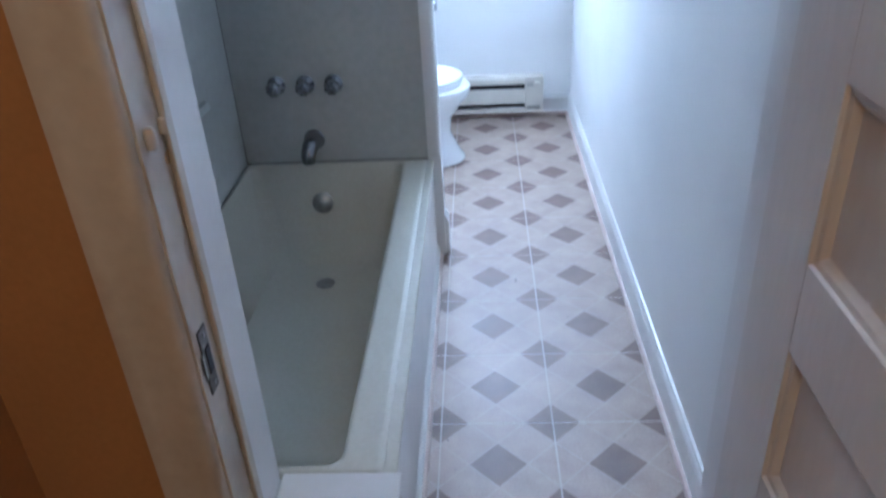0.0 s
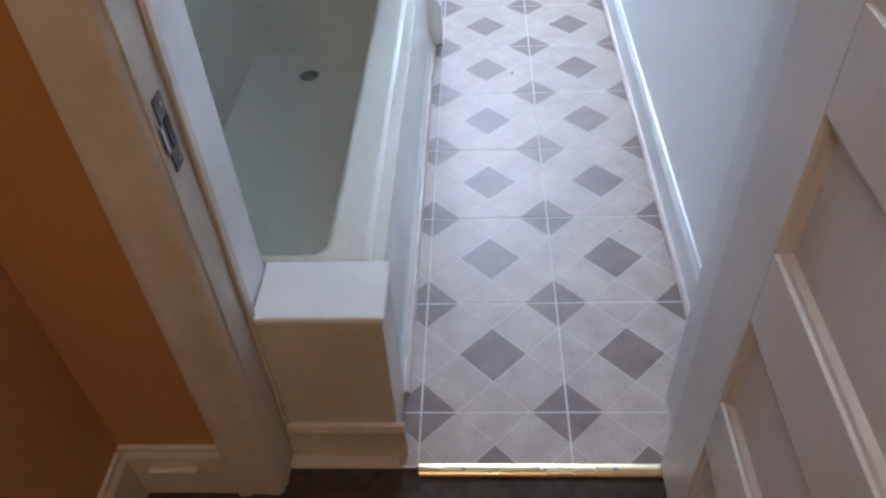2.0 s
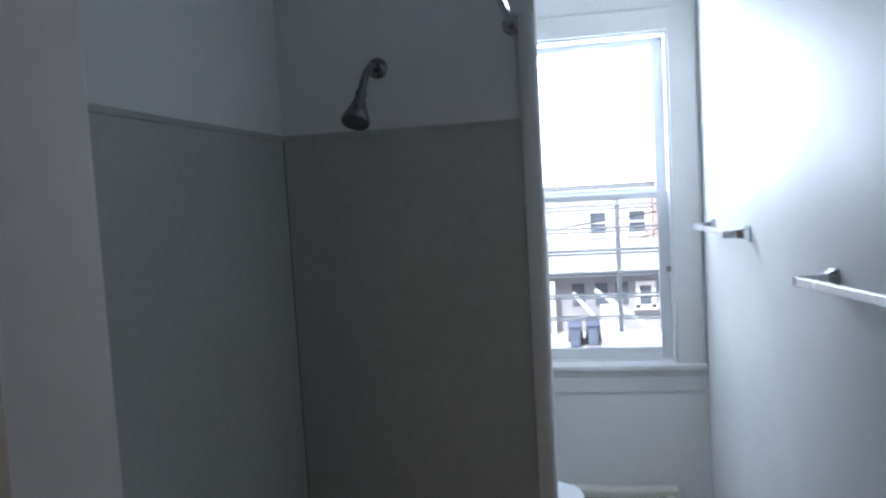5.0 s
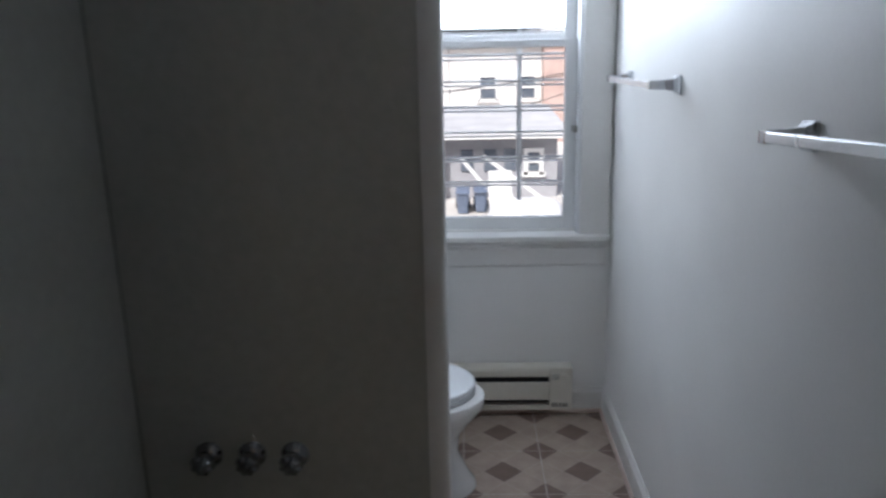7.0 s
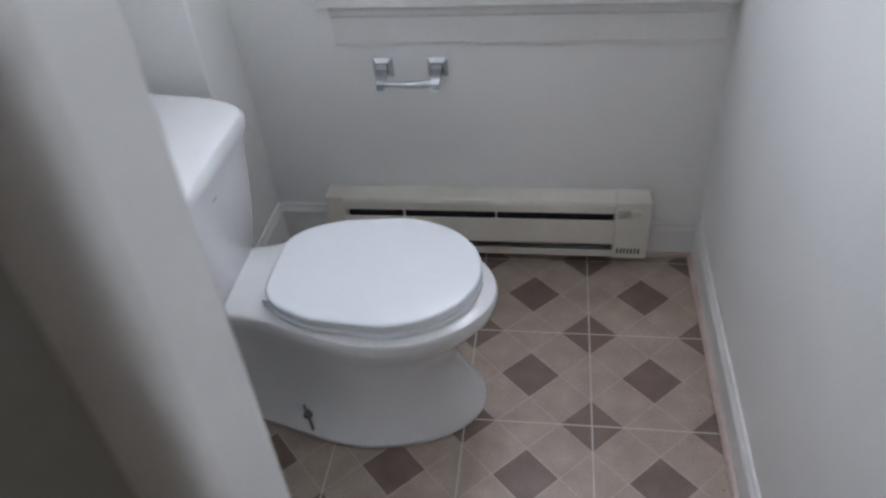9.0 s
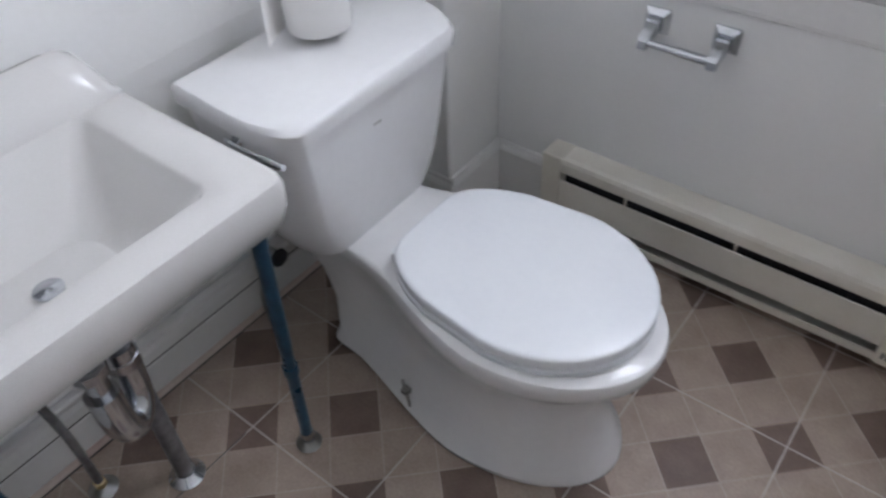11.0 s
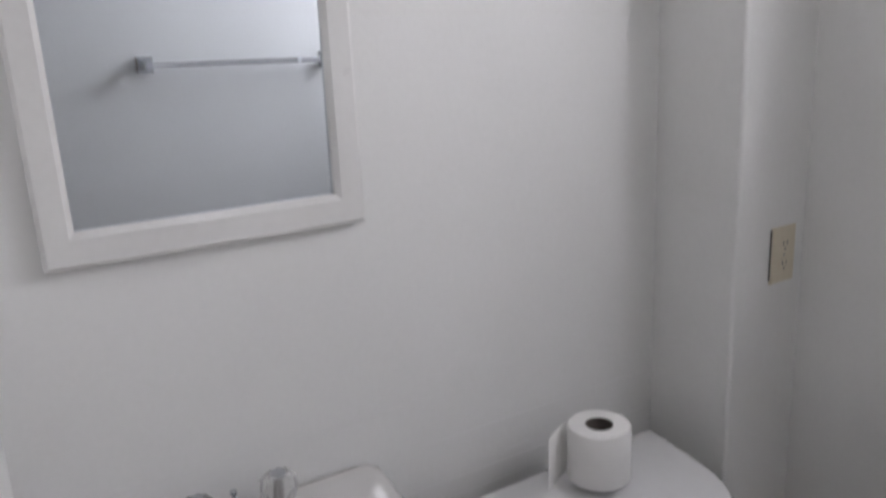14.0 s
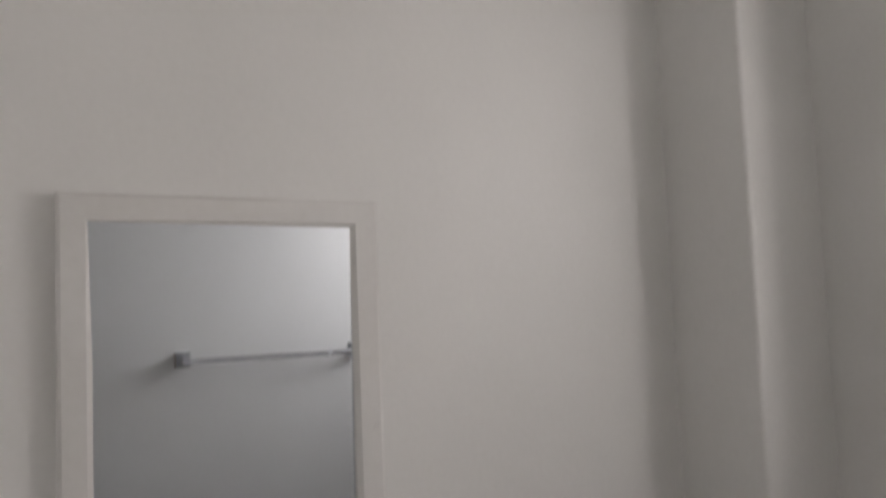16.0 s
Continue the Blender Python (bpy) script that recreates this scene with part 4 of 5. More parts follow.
def sink_faucet():
    f = empty("sink_faucet", "chrome centre-set faucet with clear acrylic knobs", "faucet", (-0.765, 1.90, 0.78))
    yc, xc, zc = 1.918, -0.802, 0.786
    tilt = 0.30
    K("base", rings(bmesh.new(), [[(x, y, z + tilt * (xc - x)) for x, y, z in rrect(xc - 0.026 + i, xc + 0.026 - i, yc - 0.092 + i, yc + 0.092 - i, zz, 0.024 - i)] for zz, i in ((zc - 0.006, 0.0), (zc + 0.012, 0.0), (zc + 0.017, 0.004), (zc + 0.018, 0.012))]), M_CHROME, f, smooth=True)
    for s in (-1, 1):
        y = yc + s * 0.064
        k = K("knob", lathe(bmesh.new(), (xc, y, zc + 0.016), (0.18, 0, 1), [(0.016, 0), (0.017, 0.008), (0.010, 0.012), (0.009, 0.018)], 18), M_CHROME, f, "clear acrylic knob on a chrome stem", True)
        loops = []
        for r, h in ((0.014, 0.034), (0.025, 0.039), (0.031, 0.052), (0.031, 0.074), (0.024, 0.085), (0.014, 0.087)):
            loops.append([(xc + 0.18 * h + r * (1.0 if j % 2 else 0.88) * math.cos(j * math.pi / 10), y + r * (1.0 if j % 2 else 0.88) * math.sin(j * math.pi / 10), zc + h) for j in range(20)])
        part("acrylic_grip", rings(bmesh.new(), loops), M_ACRYLIC, k)
        part("stem", tube(bmesh.new(), [(xc + 0.003, y, zc + 0.03), (xc + 0.014, y, zc + 0.078)], 0.007, 10), M_DULL, k)
        part("cap", lathe(bmesh.new(), (xc + 0.0156, y, zc + 0.0875), (0.18, 0, 1), [(0.013, 0), (0.012, 0.0015), (0.001, 0.002)], 16), M_CHROME, k)
    K("spout", rings(bmesh.new(), [[(x, yc + a * w, z + b * h) for a, b in ((-1, -1), (1, -1), (1, 0.4), (0.6, 1), (-0.6, 1), (-1, 0.4))] for x, z, w, h in ((xc - 0.022, zc + 0.016, 0.026, 0.012), (xc + 0.01, zc + 0.026, 0.024, 0.014), (xc + 0.035, zc + 0.030, 0.020, 0.012), (xc + 0.056, zc + 0.024, 0.016, 0.010), (xc + 0.066, zc + 0.018, 0.012, 0.008))]), M_CHROME, f, smooth=True)
    K("aerator", lathe(bmesh.new(), (xc + 0.058, yc, zc + 0.018), (0.15, 0, -1), [(0.010, 0), (0.010, 0.014), (0.007, 0.014)], 14), M_CHROME, f, smooth=True)
    lr = K("lift_rod", tube(bmesh.new(), [(xc - 0.018, yc, zc + 0.01), (xc - 0.020, yc, zc + 0.055)], 0.0025, 8), M_CHROME, f)
    part("tip", lathe(bmesh.new(), (xc - 0.020, yc, zc + 0.052), (0, 0, 1), [(0.003, 0), (0.006, 0.004), (0.006, 0.010), (0.001, 0.013)], 12), M_CHROME, lr, smooth=True)


sink_faucet()


def sink_plumbing():
    p = empty("sink_trap", "chrome drain trap and floor pipes under the sink", "pipe", (-0.6, 1.93, 0.3))
    K("tailpiece", tube(bmesh.new(), [(-0.590, 1.912, 0.60), (-0.588, 1.910, 0.36)], 0.019, 14), M_CHROME, p, smooth=True)
    K("slip_nut", lathe(bmesh.new(), (-0.589, 1.911, 0.47), (0, 0, -1), [(0.023, 0), (0.029, 0.004), (0.029, 0.024), (0.023, 0.028)], 8), M_CHROME, p)
    K("trap_bend", tube(bmesh.new(), bend([(-0.588, 1.910, 0.40), (-0.587, 1.910, 0.34), (-0.590, 1.918, 0.295), (-0.605, 1.940, 0.275), (-0.625, 1.965, 0.30), (-0.634, 1.973, 0.35), (-0.635, 1.974, 0.42)], 6), 0.0285, 16), M_CHROME, p, smooth=True)
    K("slip_nut", lathe(bmesh.new(), (-0.635, 1.974, 0.37), (0, 0, 1), [(0.026, 0), (0.032, 0.004), (0.032, 0.024), (0.026, 0.028)], 8), M_CHROME, p)
    K("return_bend", tube(bmesh.new(), bend([(-0.635, 1.974, 0.41), (-0.638, 1.978, 0.45), (-0.65, 1.985, 0.465), (-0.664, 1.99, 0.44), (-0.658, 1.987, 0.36), (-0.642, 1.982, 0.18), (-0.632, 1.978, 0.0)], 6), 0.0175, 14), M_PIPE, p, smooth=True)
    K("floor_flange", lathe(bmesh.new(), (-0.632, 1.978, 0.0), (0, 0, 1), [(0.036, 0), (0.037, 0.004), (0.026, 0.012), (0.020, 0.02)], 22), M_CHROME, p, smooth=True)
    for x, y, x2, y2 in ((-0.745, 1.858, -0.76, 1.84),):
        q = K("supply_pipe", tube(bmesh.new(), bend([(x, y, 0.0), (x, y, 0.2), (x2, y2, 0.42), (x2, y2, 0.66)], 5), 0.0085, 12), M_PIPE, p, smooth=True)
        part("flange", lathe(bmesh.new(), (x, y, 0.0), (0, 0, 1), [(0.029, 0), (0.030, 0.003), (0.020, 0.010), (0.013, 0.016)], 20), M_DULL, q, smooth=True)
        part("nut", lathe(bmesh.new(), (x, y, 0.016), (0, 0, 1), [(0.013, 0), (0.013, 0.012), (0.009, 0.015)], 6), M_BRASS, q)


sink_plumbing()


# ---- toilet paper holder ----
def paper_holder():
    h = empty("toilet_paper_holder", "chrome toilet paper holder, empty, below the window", "paper holder", (-0.184, YB, 0.612))
    for x in (-0.257, -0.111):
        p = K("post", square_post(bmesh.new(), (x, YB, 0.613), (0, -1, 0), (0, 0, 1), 0.030, 0.052, 0.028, 0.016), M_CHROME, h)
        part("arm", rings(bmesh.new(), [[(x + a * w, y, z + b * w) for a, b in ((-1, -1), (1, -1), (1, 1), (-1, 1))] for y, z, w in ((YB - 0.018, 0.612, 0.014), (YB - 0.045, 0.600, 0.011), (YB - 0.062, 0.590, 0.011), (YB - 0.070, 0.586, 0.009))]), M_CHROME, p)
    K("roller", tube(bmesh.new(), [(-0.255, YB - 0.060, 0.590), (-0.189, YB - 0.060, 0.590), (-0.188, YB - 0.060, 0.590), (-0.113, YB - 0.060, 0.590)], [0.0075, 0.0075, 0.0095, 0.0095], 16), M_CHROME, h, smooth=True)


paper_holder()


# ---- mirror and outlet ----
MIRROR_LEAN, MIRROR_TURN = 1.1, 0.5    # degrees


def mirror():
    m = empty("wall_mirror", "rectangular wall mirror in a plain white frame", "mirror", (XL, 1.948, 1.550))
    oy0, oy1, oz0, oz1 = 1.714, 2.190, 1.244, 1.853
    iy0, iy1, iz0, iz1 = 1.758, 2.142, 1.294, 1.808
    xf = -0.832

    def frame_side(quad_out, quad_in):
        bm = bmesh.new()
        loops = []
        for (y, z), (v, w) in zip(quad_out, quad_in):
            loops.append([(XL, y, z), (xf - 0.003, y, z), (xf, y + (v - y) * 0.12, z + (w - z) * 0.12), (xf, y + (v - y) * 0.82, z + (w - z) * 0.82), (xf - 0.006, v, w), (XL, v, w)])
        return rings(bm, loops)

    O = [(oy0, oz0), (oy1, oz0), (oy1, oz1), (oy0, oz1)]
    I = [(iy0, iz0), (iy1, iz0), (iy1, iz1), (iy0, iz1)]
    for k in range(4):
        j = (k + 1) % 4
        K("frame_side", frame_side([O[k], O[j]], [I[k], I[j]]), M_TRIM, m)
    g = part("mirror_glass", B(-0.0025, 0.0025, -0.204, 0.204, -0.269, 0.269), M_MIRROR, m, "clear silvered mirror glass")
    g.matrix_basis = pose(0.0115, 0.003, 0.001, 0, MIRROR_LEAN, MIRROR_TURN)


mirror()


def outlet():
    o = empty("wall_outlet", "ivory double wall outlet on the pipe chase", "outlet", (-0.647, 3.03, 1.1))
    y, z, x = 3.030, 1.074, -0.647
    K("plate", rings(bmesh.new(), [[(x + d, a, b) for a, b in ((y - 0.037 + i, z - 0.059 + i), (y + 0.037 - i, z - 0.059 + i), (y + 0.037 - i, z + 0.059 - i), (y - 0.037 + i, z + 0.059 - i))] for d, i in ((0.0, 0.0), (0.003, 0.0), (0.006, 0.004))]), M_PLATE, o)
    # dark strip along one edge paints the shadow of the plate
    K("painted_shadow", B(x, x + 0.0025, y - 0.0395, y - 0.0372, z - 0.05, z + 0.055), M_GAP, o)
    for dz in (-0.021, 0.021):
        s = K("socket", rings(bmesh.new(), [[(x + d, y + 0.0165 * math.cos(a), z + dz + 0.0145 * math.sin(a)) for a in [k * math.pi / 10 for k in range(20)]] for d in (0.006, 0.0075)]), M_PLATE, o)
        for dy in (-0.006, 0.006):
            part("slot", B(x + 0.0068, x + 0.008, y + dy - 0.001, y + dy + 0.001, z + dz + 0.000, z + dz + 0.008), M_DARK, s)
        part("ground_hole", lathe(bmesh.new(), (x + 0.0068, y, z + dz - 0.007), (1, 0, 0), [(0.0025, 0), (0.0025, 0.0012)], 10), M_DARK, s)
    K("screw", lathe(bmesh.new(), (x + 0.006, y, z), (1, 0, 0), [(0.003, 0), (0.002, 0.001)], 10), M_DULL, o)


outlet()


# ---- floor seam and crumbs ----
tagged(part("floor_seam", B(-0.6110, -0.6086, 1.70, 2.115, -0.0004, 0.0007), M_GAP), "dark open cut in the vinyl floor", "seam", kind="structure")
rc = random.Random(5)
bm = bmesh.new()
for k in range(46):
    x, y = (rc.uniform(0.02, 0.58), rc.uniform(0.2, 2.9)) if k % 2 else (rc.choice((0.03, 0.575)) + rc.uniform(-0.02, 0.02), rc.uniform(-0.1, 2.9))
    r = rc.uniform(0.0006, 0.0017)
    bmesh.ops.create_icosphere(bm, subdivisions=1, radius=r, matrix=Matrix.Translation((x, y, r * 0.7)) @ Matrix.Diagonal((rc.uniform(1, 2.5), 1, 0.7, 1)))
tagged(part("floor_crumbs", bm, M_GAP), "scattered dark crumbs and dust on the floor", "crumbs", kind="stuff")
part_speck = tagged(part("plaster_crumb", rings(bmesh.new(), [rrect(0.236, 0.243, 1.335, 1.352, z, 0.003, 2) for z in (0.0002, 0.003)]), M_DARKMETAL), "small dark splinter lying on the floor", "splinter")


# ---- hall lamp behind the walker ----
def hall_lamp():
    l = empty("ceiling_lamp", "round frosted glass hall ceiling lamp, lit", "ceiling lamp", (0.02, -1.75, ZC))
    K("canopy", lathe(bmesh.new(), (0.02, -1.75, ZC), (0, 0, -1), [(0.09, 0), (0.09, 0.02), (0.07, 0.03)], 24), M_BRASS, l, smooth=True)
    g = K("shade", lathe(bmesh.new(), (0.02, -1.75, ZC - 0.03), (0, 0, -1), [(0.08, 0), (0.13, 0.03), (0.14, 0.07), (0.11, 0.12), (0.05, 0.145), (0.001, 0.15)], 28), M_LAMPGLASS, l, smooth=True)


M_LAMPGLASS = solid("frosted_lamp_glass", (0.9, 0.85, 0.75), 0.5)
M_LAMPGLASS.node_tree.nodes["Principled BSDF"].inputs["Emission Color"].default_value = (1, 0.72, 0.4, 1)
M_LAMPGLASS.node_tree.nodes["Principled BSDF"].inputs["Emission Strength"].default_value = 2
hall_lamp()

# ---- outside ----
M_GROUND = mat("dusty_yard_ground", (0.60, 0.58, 0.55), (0.50, 0.48, 0.45), 0.9, scale=0.8, fine=8, bump=0.4, dist=0.02)
M_BRICK = mat("pale_red_brick", (0.52, 0.39, 0.35), (0.44, 0.32, 0.28), 0.85, scale=1.5, fine=14, bump=0.4, dist=0.01)
M_STUCCO = mat("pale_stucco", (0.74, 0.72, 0.70), (0.64, 0.62, 0.60), 0.85, scale=0.8, fine=10, bump=0.3, dist=0.01)
M_SIDING = mat("grey_siding", (0.36, 0.36, 0.38), (0.30, 0.30, 0.32), 0.7, scale=1, fine=12, bump=0.2, dist=0.01)
M_ROOF = mat("grey_roofing", (0.55, 0.55, 0.55), (0.42, 0.42, 0.43), 0.85, scale=1.4, fine=20, bump=0.4, dist=0.01)
M_FARGLASS = mat("dark_window_glass", (0.10, 0.12, 0.15), (0.16, 0.18, 0.21), 0.15, scale=2, bump=0)
M_WHITEPAINT = mat("white_outdoor_paint", (0.78, 0.78, 0.77), (0.7, 0.7, 0.68), 0.5, scale=3, bump=0.1)
M_BIN = mat("blue_grey_bin_plastic", (0.16, 0.20, 0.28), (0.12, 0.15, 0.21), 0.5, scale=6, bump=0.1)
M_CARPAINT = mat("white_car_paint", (0.80, 0.80, 0.80), (0.76, 0.76, 0.76), 0.2, scale=3, bump=0, coat=0.5)
M_TYRE = mat("tyre_rubber", (0.03, 0.03, 0.03), None, 0.8, scale=20)
M_CABLE = mat("black_cable", (0.05, 0.05, 0.05), None, 0.7, scale=20, bump=0)
ZG = -1.25

gr = tagged(part("ground", B(-400, 400, 3.36, 700, ZG - 0.5, ZG), M_GROUND), "pale dusty back yard ground reaching into the distance", "ground", kind="structure")
tagged(part("wall_facade_outer", B(-6, XL - 0.12, 3.1, 3.36, ZG, 6), M_BRICK), "brick outer wall of the house", "wall", kind="structure")
tagged(part("wall_facade_outer_east", B(XR + 0.12, 7, 3.1, 3.36, ZG, 6), M_BRICK), "brick outer wall of the house", "wall", kind="structure")
tagged(part("wall_foundation", B(XL - 0.12, XR + 0.12, 3.1, 3.36, ZG, -0.1), M_BRICK), "brick foundation wall below the bathroom", "wall", kind="structure")


def far_window(h, x, y, z, w, hh):
    wn_ = K("window", B(x - w / 2, x + w / 2, y - 0.05, y - 0.02, z, z + hh), M_FARGLASS, h)
    for nm, b in (("frame", (x - w / 2 - 0.08, x - w / 2, z - 0.08, z + hh + 0.08)), ("frame", (x + w / 2, x + w / 2 + 0.08, z - 0.08, z + hh + 0.08)), ("frame", (x - w / 2, x + w / 2, z + hh, z + hh + 0.08)), ("sill", (x - w / 2 - 0.12, x + w / 2 + 0.12, z - 0.12, z - 0.02)), ("meeting_rail", (x - w / 2, x + w / 2, z + hh / 2 - 0.03, z + hh / 2 + 0.03))):
        part(nm, B(b[0], b[1], y - 0.09, y - 0.002, b[2], b[3]), M_WHITEPAINT, wn_)


def row_house(name, label, x0, x1, y, z1, material, windows, depth=8.0):
    h = empty(name, label, "house", ((x0 + x1) / 2, y, ZG))
    K("wall", B(x0, x1, y, y + depth, ZG, z1), material, h)
    K("roof", B(x0 - 0.15, x1 + 0.15, y - 0.2, y + depth, z1, z1 + 0.12), M_ROOF, h)
    K("cornice", B(x0 - 0.1, x1 + 0.1, y - 0.25, y - 0.002, z1 - 0.28, z1 - 0.002, bevel=0.03), M_WHITEPAINT, h)
    for w in windows:
        far_window(h, w[0], y, *w[1:])
    return h


# far row of houses, roofs at about eye height
row_house("row_house", "pale stucco row house with a row of windows", -6.6, -0.55, 24.0, 1.95, M_STUCCO, [(-5.4, 0.0, 0.5, 0.66), (-4.2, 0.0, 0.5, 0.66), (-2.9, 0.0, 0.5, 0.66), (-1.5, 0.0, 0.5, 0.66)])
row_house("row_house", "pale stucco row house with two framed windows", -0.53, 2.33, 24.0, 1.9, M_STUCCO, [(0.66, 0.1, 0.48, 0.64), (1.87, 0.1, 0.48, 0.64)])
row_house("row_house", "red brick row house beyond the sheds", 2.35, 11, 23.6, 2.1, M_BRICK, [(5.3, -0.2, 0.9, 1.2), (7.3, -0.2, 0.9, 1.2)])
row_house("row_house", "red brick row house with a flat roof", -14, -6.65, 23.5, 2.3, M_BRICK, [(-8, -0.2, 0.9, 1.2), (-10.5, -0.2, 0.9, 1.2), (-12.5, -0.2, 0.9, 1.2)])


def shed():
    s = empty("back_shed", "grey sided lean-to with a sloping roof and white eave", "shed", (0.5, 14.5, ZG))
    x0, x1, y0, y1 = -5.5, 1.75, 14.6, 18.5
    K("wall", B(x0, x1, y0, y1, ZG, -0.02), M_SIDING, s)
    K("roof", rings(bmesh.new(), [[(x, y0 - 0.35, -0.03), (x, y1, 0.20), (x, y1, 0.27), (x, y0 - 0.35, 0.05)] for x in (x0 - 0.2, x1 + 0.2)]), M_ROOF, s)
    K("eave", B(x0 - 0.2, x1 + 0.2, y0 - 0.40, y0 - 0.352, -0.06, 0.06), M_WHITEPAINT, s)
    for x in (-3.6, -1.9, -0.9):
        far_window(s, x, y0, -0.85, 0.45, 0.5)
    for x in (0.0, 0.45, 0.84):
        K("opening", B(x - 0.12, x + 0.12, y0 - 0.03, y0 - 0.002, -0.72, -0.30), M_FARGLASS, s)
    far_window(s, 1.29, y0, -0.72, 0.22, 0.36)
    for x in (-0.5,):
        K("post", B(x - 0.05, x + 0.05, y0 - 0.33, y0 - 0.23, ZG, -0.2), M_WHITEPAINT, s)


shed()


def brace(x0, z0, x1, z1, y):
    b = empty("leaning_board", "white painted board leaning by the shed", "board", (x0, y, z1))
    d = Vector((x1 - x0, 0.0, z1 - z0)).normalized()
    n = Vector((-d.z, 0, d.x)) * 0.035
    a, c = Vector((x0, y, z0)), Vector((x1, y, z1))
    K("board", rings(bmesh.new(), [[p - n, p + n, p + n + Vector((0, 0.04, 0)), p - n + Vector((0, 0.04, 0))] for p in (a, c)]), M_WHITEPAINT, b)


brace(-0.10, -0.38, 0.60, ZG + 0.02, 13.9)
brace(0.31, -0.34, 1.50, ZG + 0.02, 13.95)


def wheelie_bin(x, y, s=1.0):
    b = empty("wheelie_bin", "blue-grey plastic wheelie bin in the yard", "bin", (x, y, ZG), group="bins in the yard")
    K("body", rings(bmesh.new(), [rrect(x - 0.22 * s, x + 0.22 * s, y - 0.25, y + 0.25, ZG + 0.02, 0.04), rrect(x - 0.28 * s, x + 0.28 * s, y - 0.34, y + 0.34, ZG + 0.92 * s, 0.05)]), M_BIN, b)
    K("lid", rings(bmesh.new(), [rrect(x - 0.30 * s, x + 0.30 * s, y - 0.37, y + 0.37, ZG + 0.92 * s, 0.05), rrect(x - 0.30 * s, x + 0.30 * s, y - 0.37, y + 0.37, ZG + 0.97 * s, 0.05), rrect(x - 0.2 * s, x + 0.2 * s, y - 0.26, y + 0.26, ZG + 1.03 * s, 0.05)]), M_BIN, b)
    for sx in (-1, 1):
        K("wheel", lathe(bmesh.new(), (x + sx * 0.2 * s, y + 0.3, ZG + 0.1), (sx, 0, 0), [(0.1, 0), (0.1, 0.05)], 16), M_TYRE, b)


wheelie_bin(-0.95, 13.0, 0.6)
wheelie_bin(-0.08, 13.3, 0.42)
wheelie_bin(0.24, 13.4, 0.42)
wheelie_bin(-2.2, 12.6, 0.75)


def tarp_heap():
    t = empty("covered_woodpile", "low yard heap covered with a white tarpaulin", "tarpaulin", (0.95, 12.0, ZG))
    n, loops = 36, []
    for z, k in ((0.0, 1.0), (0.16, 0.97), (0.33, 0.90), (0.43, 0.74), (0.47, 0.4), (0.475, 0.05)):
        lp = []
        for a in range(n):
            th = 2 * math.pi * a / n
            r = 1 + 0.05 * math.sin(5 * th + z * 4) + 0.03 * math.sin(11 * th)
            c, q = math.cos(th), math.sin(th)
            lp.append((0.95 + 0.62 * k * r * math.copysign(abs(c) ** 0.7, c), 12.0 + 0.5 * k * r * math.copysign(abs(q) ** 0.7, q), ZG + z + 0.02 * math.sin(3 * th) * k))
        loops.append(lp)
    K("cover", rings(bmesh.new(), loops), M_WHITEPAINT, t, smooth=True)
    for a in (0.4, 1.5, 2.6, 4.2, 5.3):
        K("weight_stone", rings(bmesh.new(), [rrect(-0.06, 0.06, -0.04, 0.04, z, r) for z, r in ((0, 0.03), (0.05, 0.035))]), M_GROUND, t).matrix_basis = Matrix.Translation((0.95 + 0.72 * math.cos(a), 12 + 0.6 * math.sin(a), ZG))


tarp_heap()


def garden_chair(x, y):
    c = empty("garden_chair", "white plastic garden chair in the yard", "chair", (x, y, ZG))
    K("seat", B(x - 0.2, x + 0.2, y - 0.2, y + 0.2, ZG + 0.38, ZG + 0.41, bevel=0.01), M_WHITEPAINT, c)
    K("backrest", B(x - 0.2, x + 0.2, y + 0.19, y + 0.22, ZG + 0.41, ZG + 0.78, bevel=0.01), M_WHITEPAINT, c)
    for sx in (-0.17, 0.17):
        for sy in (-0.17, 0.17):
            K("leg", B(x + sx - 0.02, x + sx + 0.02, y + sy - 0.02, y + sy + 0.02, ZG, ZG + 0.38), M_WHITEPAINT, c)


garden_chair(0.58, 12.8)


def cable(a, b, sag):
    a, b = Vector(a), Vector(b)
    c = empty("overhead_cable", "thin black overhead cable across the yard", "cable", tuple((a + b) / 2), group="cables over the yard")
    K("wire", tube(bmesh.new(), [a.lerp(b, k / 16) - Vector((0, 0, sag * 4 * (k / 16) * (1 - k / 16))) for k in range(17)], 0.012, 6), M_CABLE, c)


cable((-6.0, 17.5, 0.1), (4.3, 17.9, 1.35), 0.15)
cable((-6.0, 15.0, 0.55), (4.3, 22.9, 1.0), 0.2)
cable((-2.0, 14.1, -0.25), (4.3, 22.9, 0.75), 0.1)

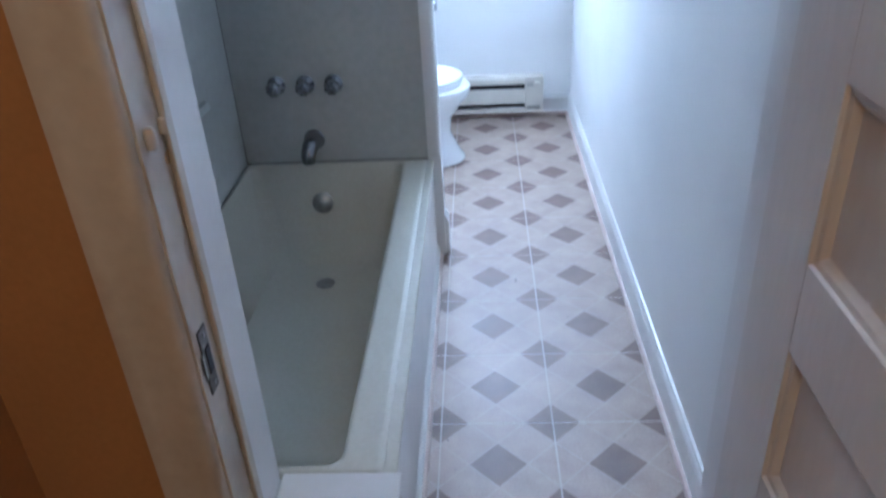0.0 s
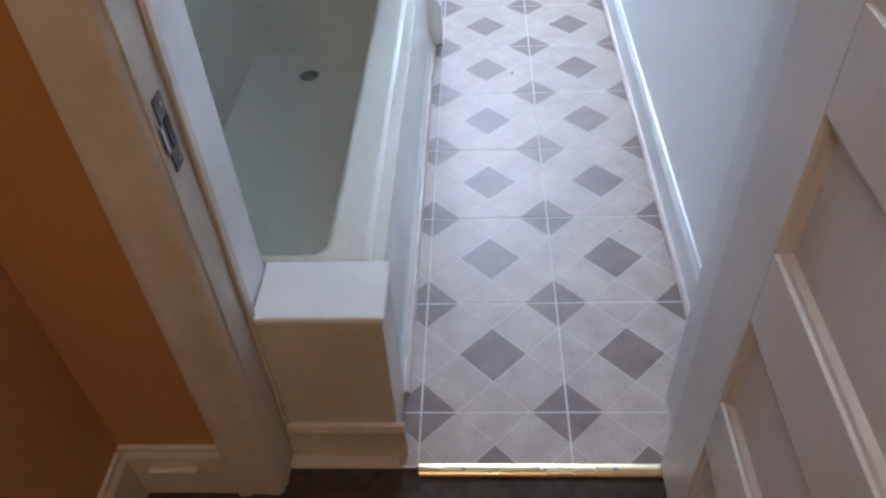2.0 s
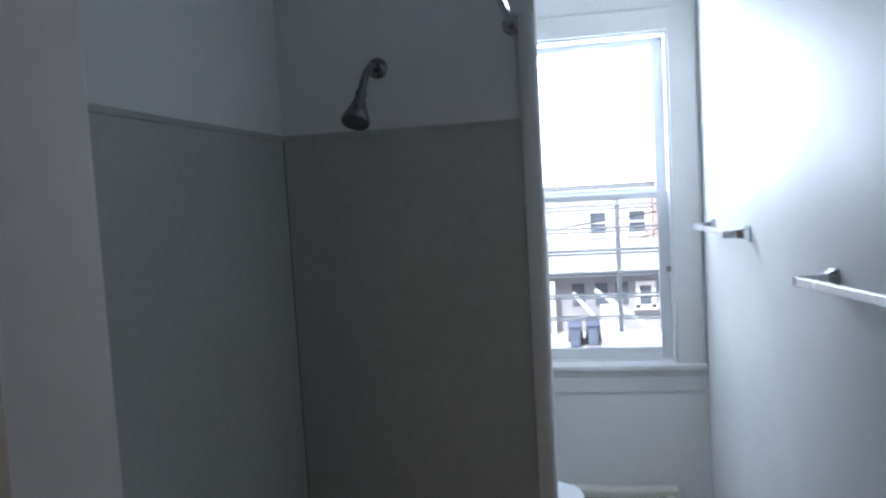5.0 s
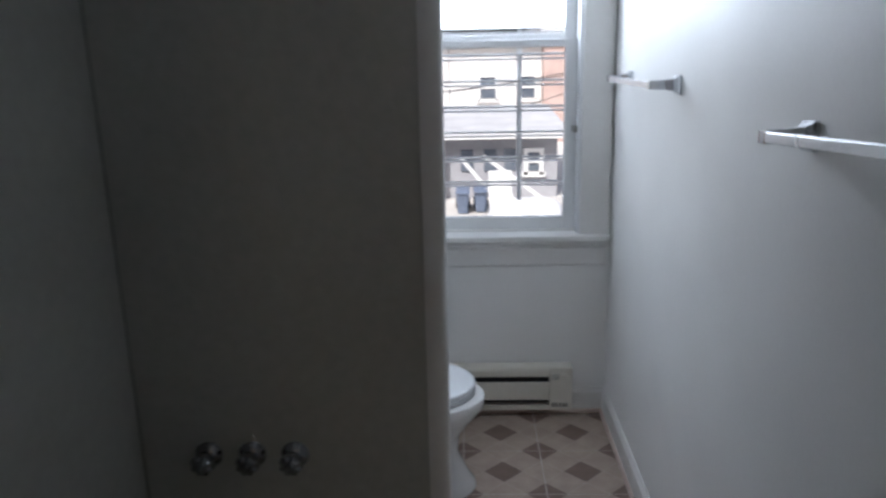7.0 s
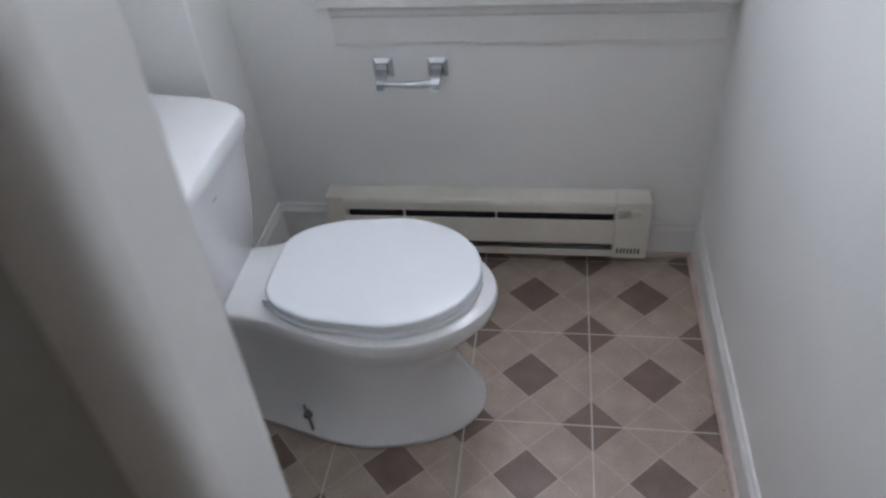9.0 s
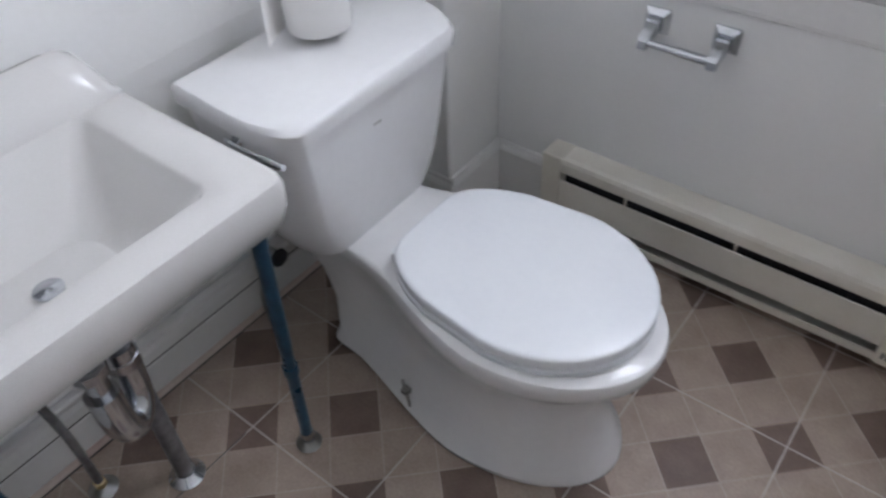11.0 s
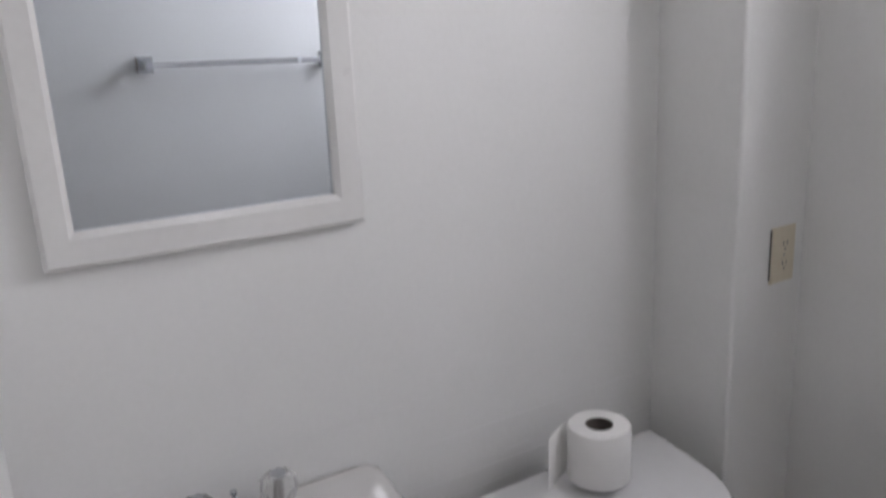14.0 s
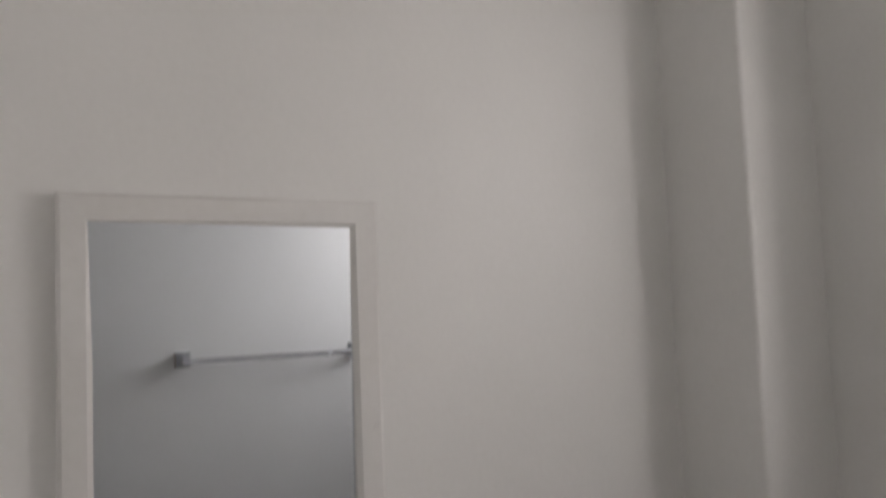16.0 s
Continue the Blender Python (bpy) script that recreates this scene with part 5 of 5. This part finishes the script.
# ---- floor tiles ----
def tile_material():
    m, nt, p = nodes_of("printed_vinyl_tile")
    N, L = nt.nodes.new, nt.links.new
    tc, sep = N("ShaderNodeTexCoord"), N("ShaderNodeSeparateXYZ")
    L(tc.outputs["Object"], sep.inputs[0])

    def math2(op, a, b=None):
        k = N("ShaderNodeMath")
        k.operation = op
        for i, v in enumerate((a, b)):
            if v is None:
                continue
            if isinstance(v, (int, float)):
                k.inputs[i].default_value = v
            else:
                L(v, k.inputs[i])
        return k.outputs[0]

    ax, ay = math2("ABSOLUTE", sep.outputs[0]), math2("ABSOLUTE", sep.outputs[1])
    s = math2("ADD", ax, ay)
    centre = math2("LESS_THAN", s, 0.074)
    corner = math2("GREATER_THAN", s, T - 0.074)
    dark = math2("MAXIMUM", centre, corner)
    n1, n2 = N("ShaderNodeTexNoise"), N("ShaderNodeTexNoise")
    n1.inputs["Scale"].default_value, n1.inputs["Detail"].default_value = 14, 6
    n2.inputs["Scale"].default_value, n2.inputs["Detail"].default_value = 160, 4
    geo = N("ShaderNodeNewGeometry")
    L(geo.outputs["Position"], n1.inputs[0])
    L(geo.outputs["Position"], n2.inputs[0])

    def ramp(a, b, src):
        r = N("ShaderNodeValToRGB")
        r.color_ramp.elements[0].position, r.color_ramp.elements[1].position = 0.3, 0.72
        r.color_ramp.elements[0].color, r.color_ramp.elements[1].color = (*a, 1), (*b, 1)
        L(src, r.inputs[0])
        return r.outputs[0]

    light, shade = ramp((0.34, 0.262, 0.212), (0.43, 0.345, 0.288), n1.outputs[0]), ramp((0.15, 0.098, 0.078), (0.21, 0.146, 0.121), n1.outputs[0])
    mix = N("ShaderNodeMixRGB")
    L(dark, mix.inputs[0])
    L(light, mix.inputs[1])
    L(shade, mix.inputs[2])
    # pale printed lines that run on from the diamonds' sides
    d1, d2 = math2("ADD", sep.outputs[0], sep.outputs[1]), math2("SUBTRACT", sep.outputs[0], sep.outputs[1])
    l1 = math2("LESS_THAN", math2("ABSOLUTE", math2("SUBTRACT", math2("ABSOLUTE", d1), 0.0762)), 0.0022)
    l2 = math2("LESS_THAN", math2("ABSOLUTE", math2("SUBTRACT", math2("ABSOLUTE", d2), 0.0762)), 0.0022)
    line = math2("MAXIMUM", l1, l2)
    mix2 = N("ShaderNodeMixRGB")
    L(math2("MULTIPLY", line, 0.55), mix2.inputs[0])
    L(mix.outputs[0], mix2.inputs[1])
    mix2.inputs[2].default_value = (0.49, 0.43, 0.385, 1)
    ov = N("ShaderNodeMixRGB")
    ov.blend_type, ov.inputs[0].default_value = "OVERLAY", 0.25
    L(mix2.outputs[0], ov.inputs[1])
    L(n2.outputs[0], ov.inputs[2])
    L(ov.outputs[0], p.inputs["Base Color"])
    rr = N("ShaderNodeMapRange")
    rr.inputs["To Min"].default_value, rr.inputs["To Max"].default_value = 0.38, 0.56
    L(n1.outputs[0], rr.inputs[0])
    L(rr.outputs[0], p.inputs["Roughness"])
    bp = N("ShaderNodeBump")
    bp.inputs["Strength"].default_value, bp.inputs["Distance"].default_value = 0.15, 0.001
    L(n2.outputs[0], bp.inputs["Height"])
    L(bp.outputs[0], p.inputs["Normal"])
    return m


M_TILE = tile_material()
M_GROUT = mat("pale_grout", (0.55, 0.50, 0.46), (0.47, 0.42, 0.385), 0.6, scale=12, fine=200)


def tile_floor():
    fl = tagged(part("floor", B(XL, XR, -0.128, YB, -0.06, -0.0007), M_GROUT), "patterned beige vinyl tile floor with brown diamonds", "floor", kind="structure")
    for j in range(-1, 11):
        for i in range(-3, 3):
            x0, x1 = max(i * T, XL), min((i + 1) * T, XR)
            y0, y1 = max(j * T, -0.125), min((j + 1) * T, YB)
            if i < 0 and y0 < 1.5:
                x0 = max(x0, -0.040)
            if x1 - x0 < 0.02 or y1 - y0 < 0.02 or (x1 < 0.0 and y0 < 1.5):
                continue
            cx, cy, g = (i + 0.5) * T, (j + 0.5) * T, 0.002
            o = part("tile", B(x0 - cx + g, x1 - cx - g, y0 - cy + g, y1 - cy - g, -0.006, 0.0, bevel=0.0004, seg=1), M_TILE, fl)
            o.location = (cx, cy, 0)


tile_floor()
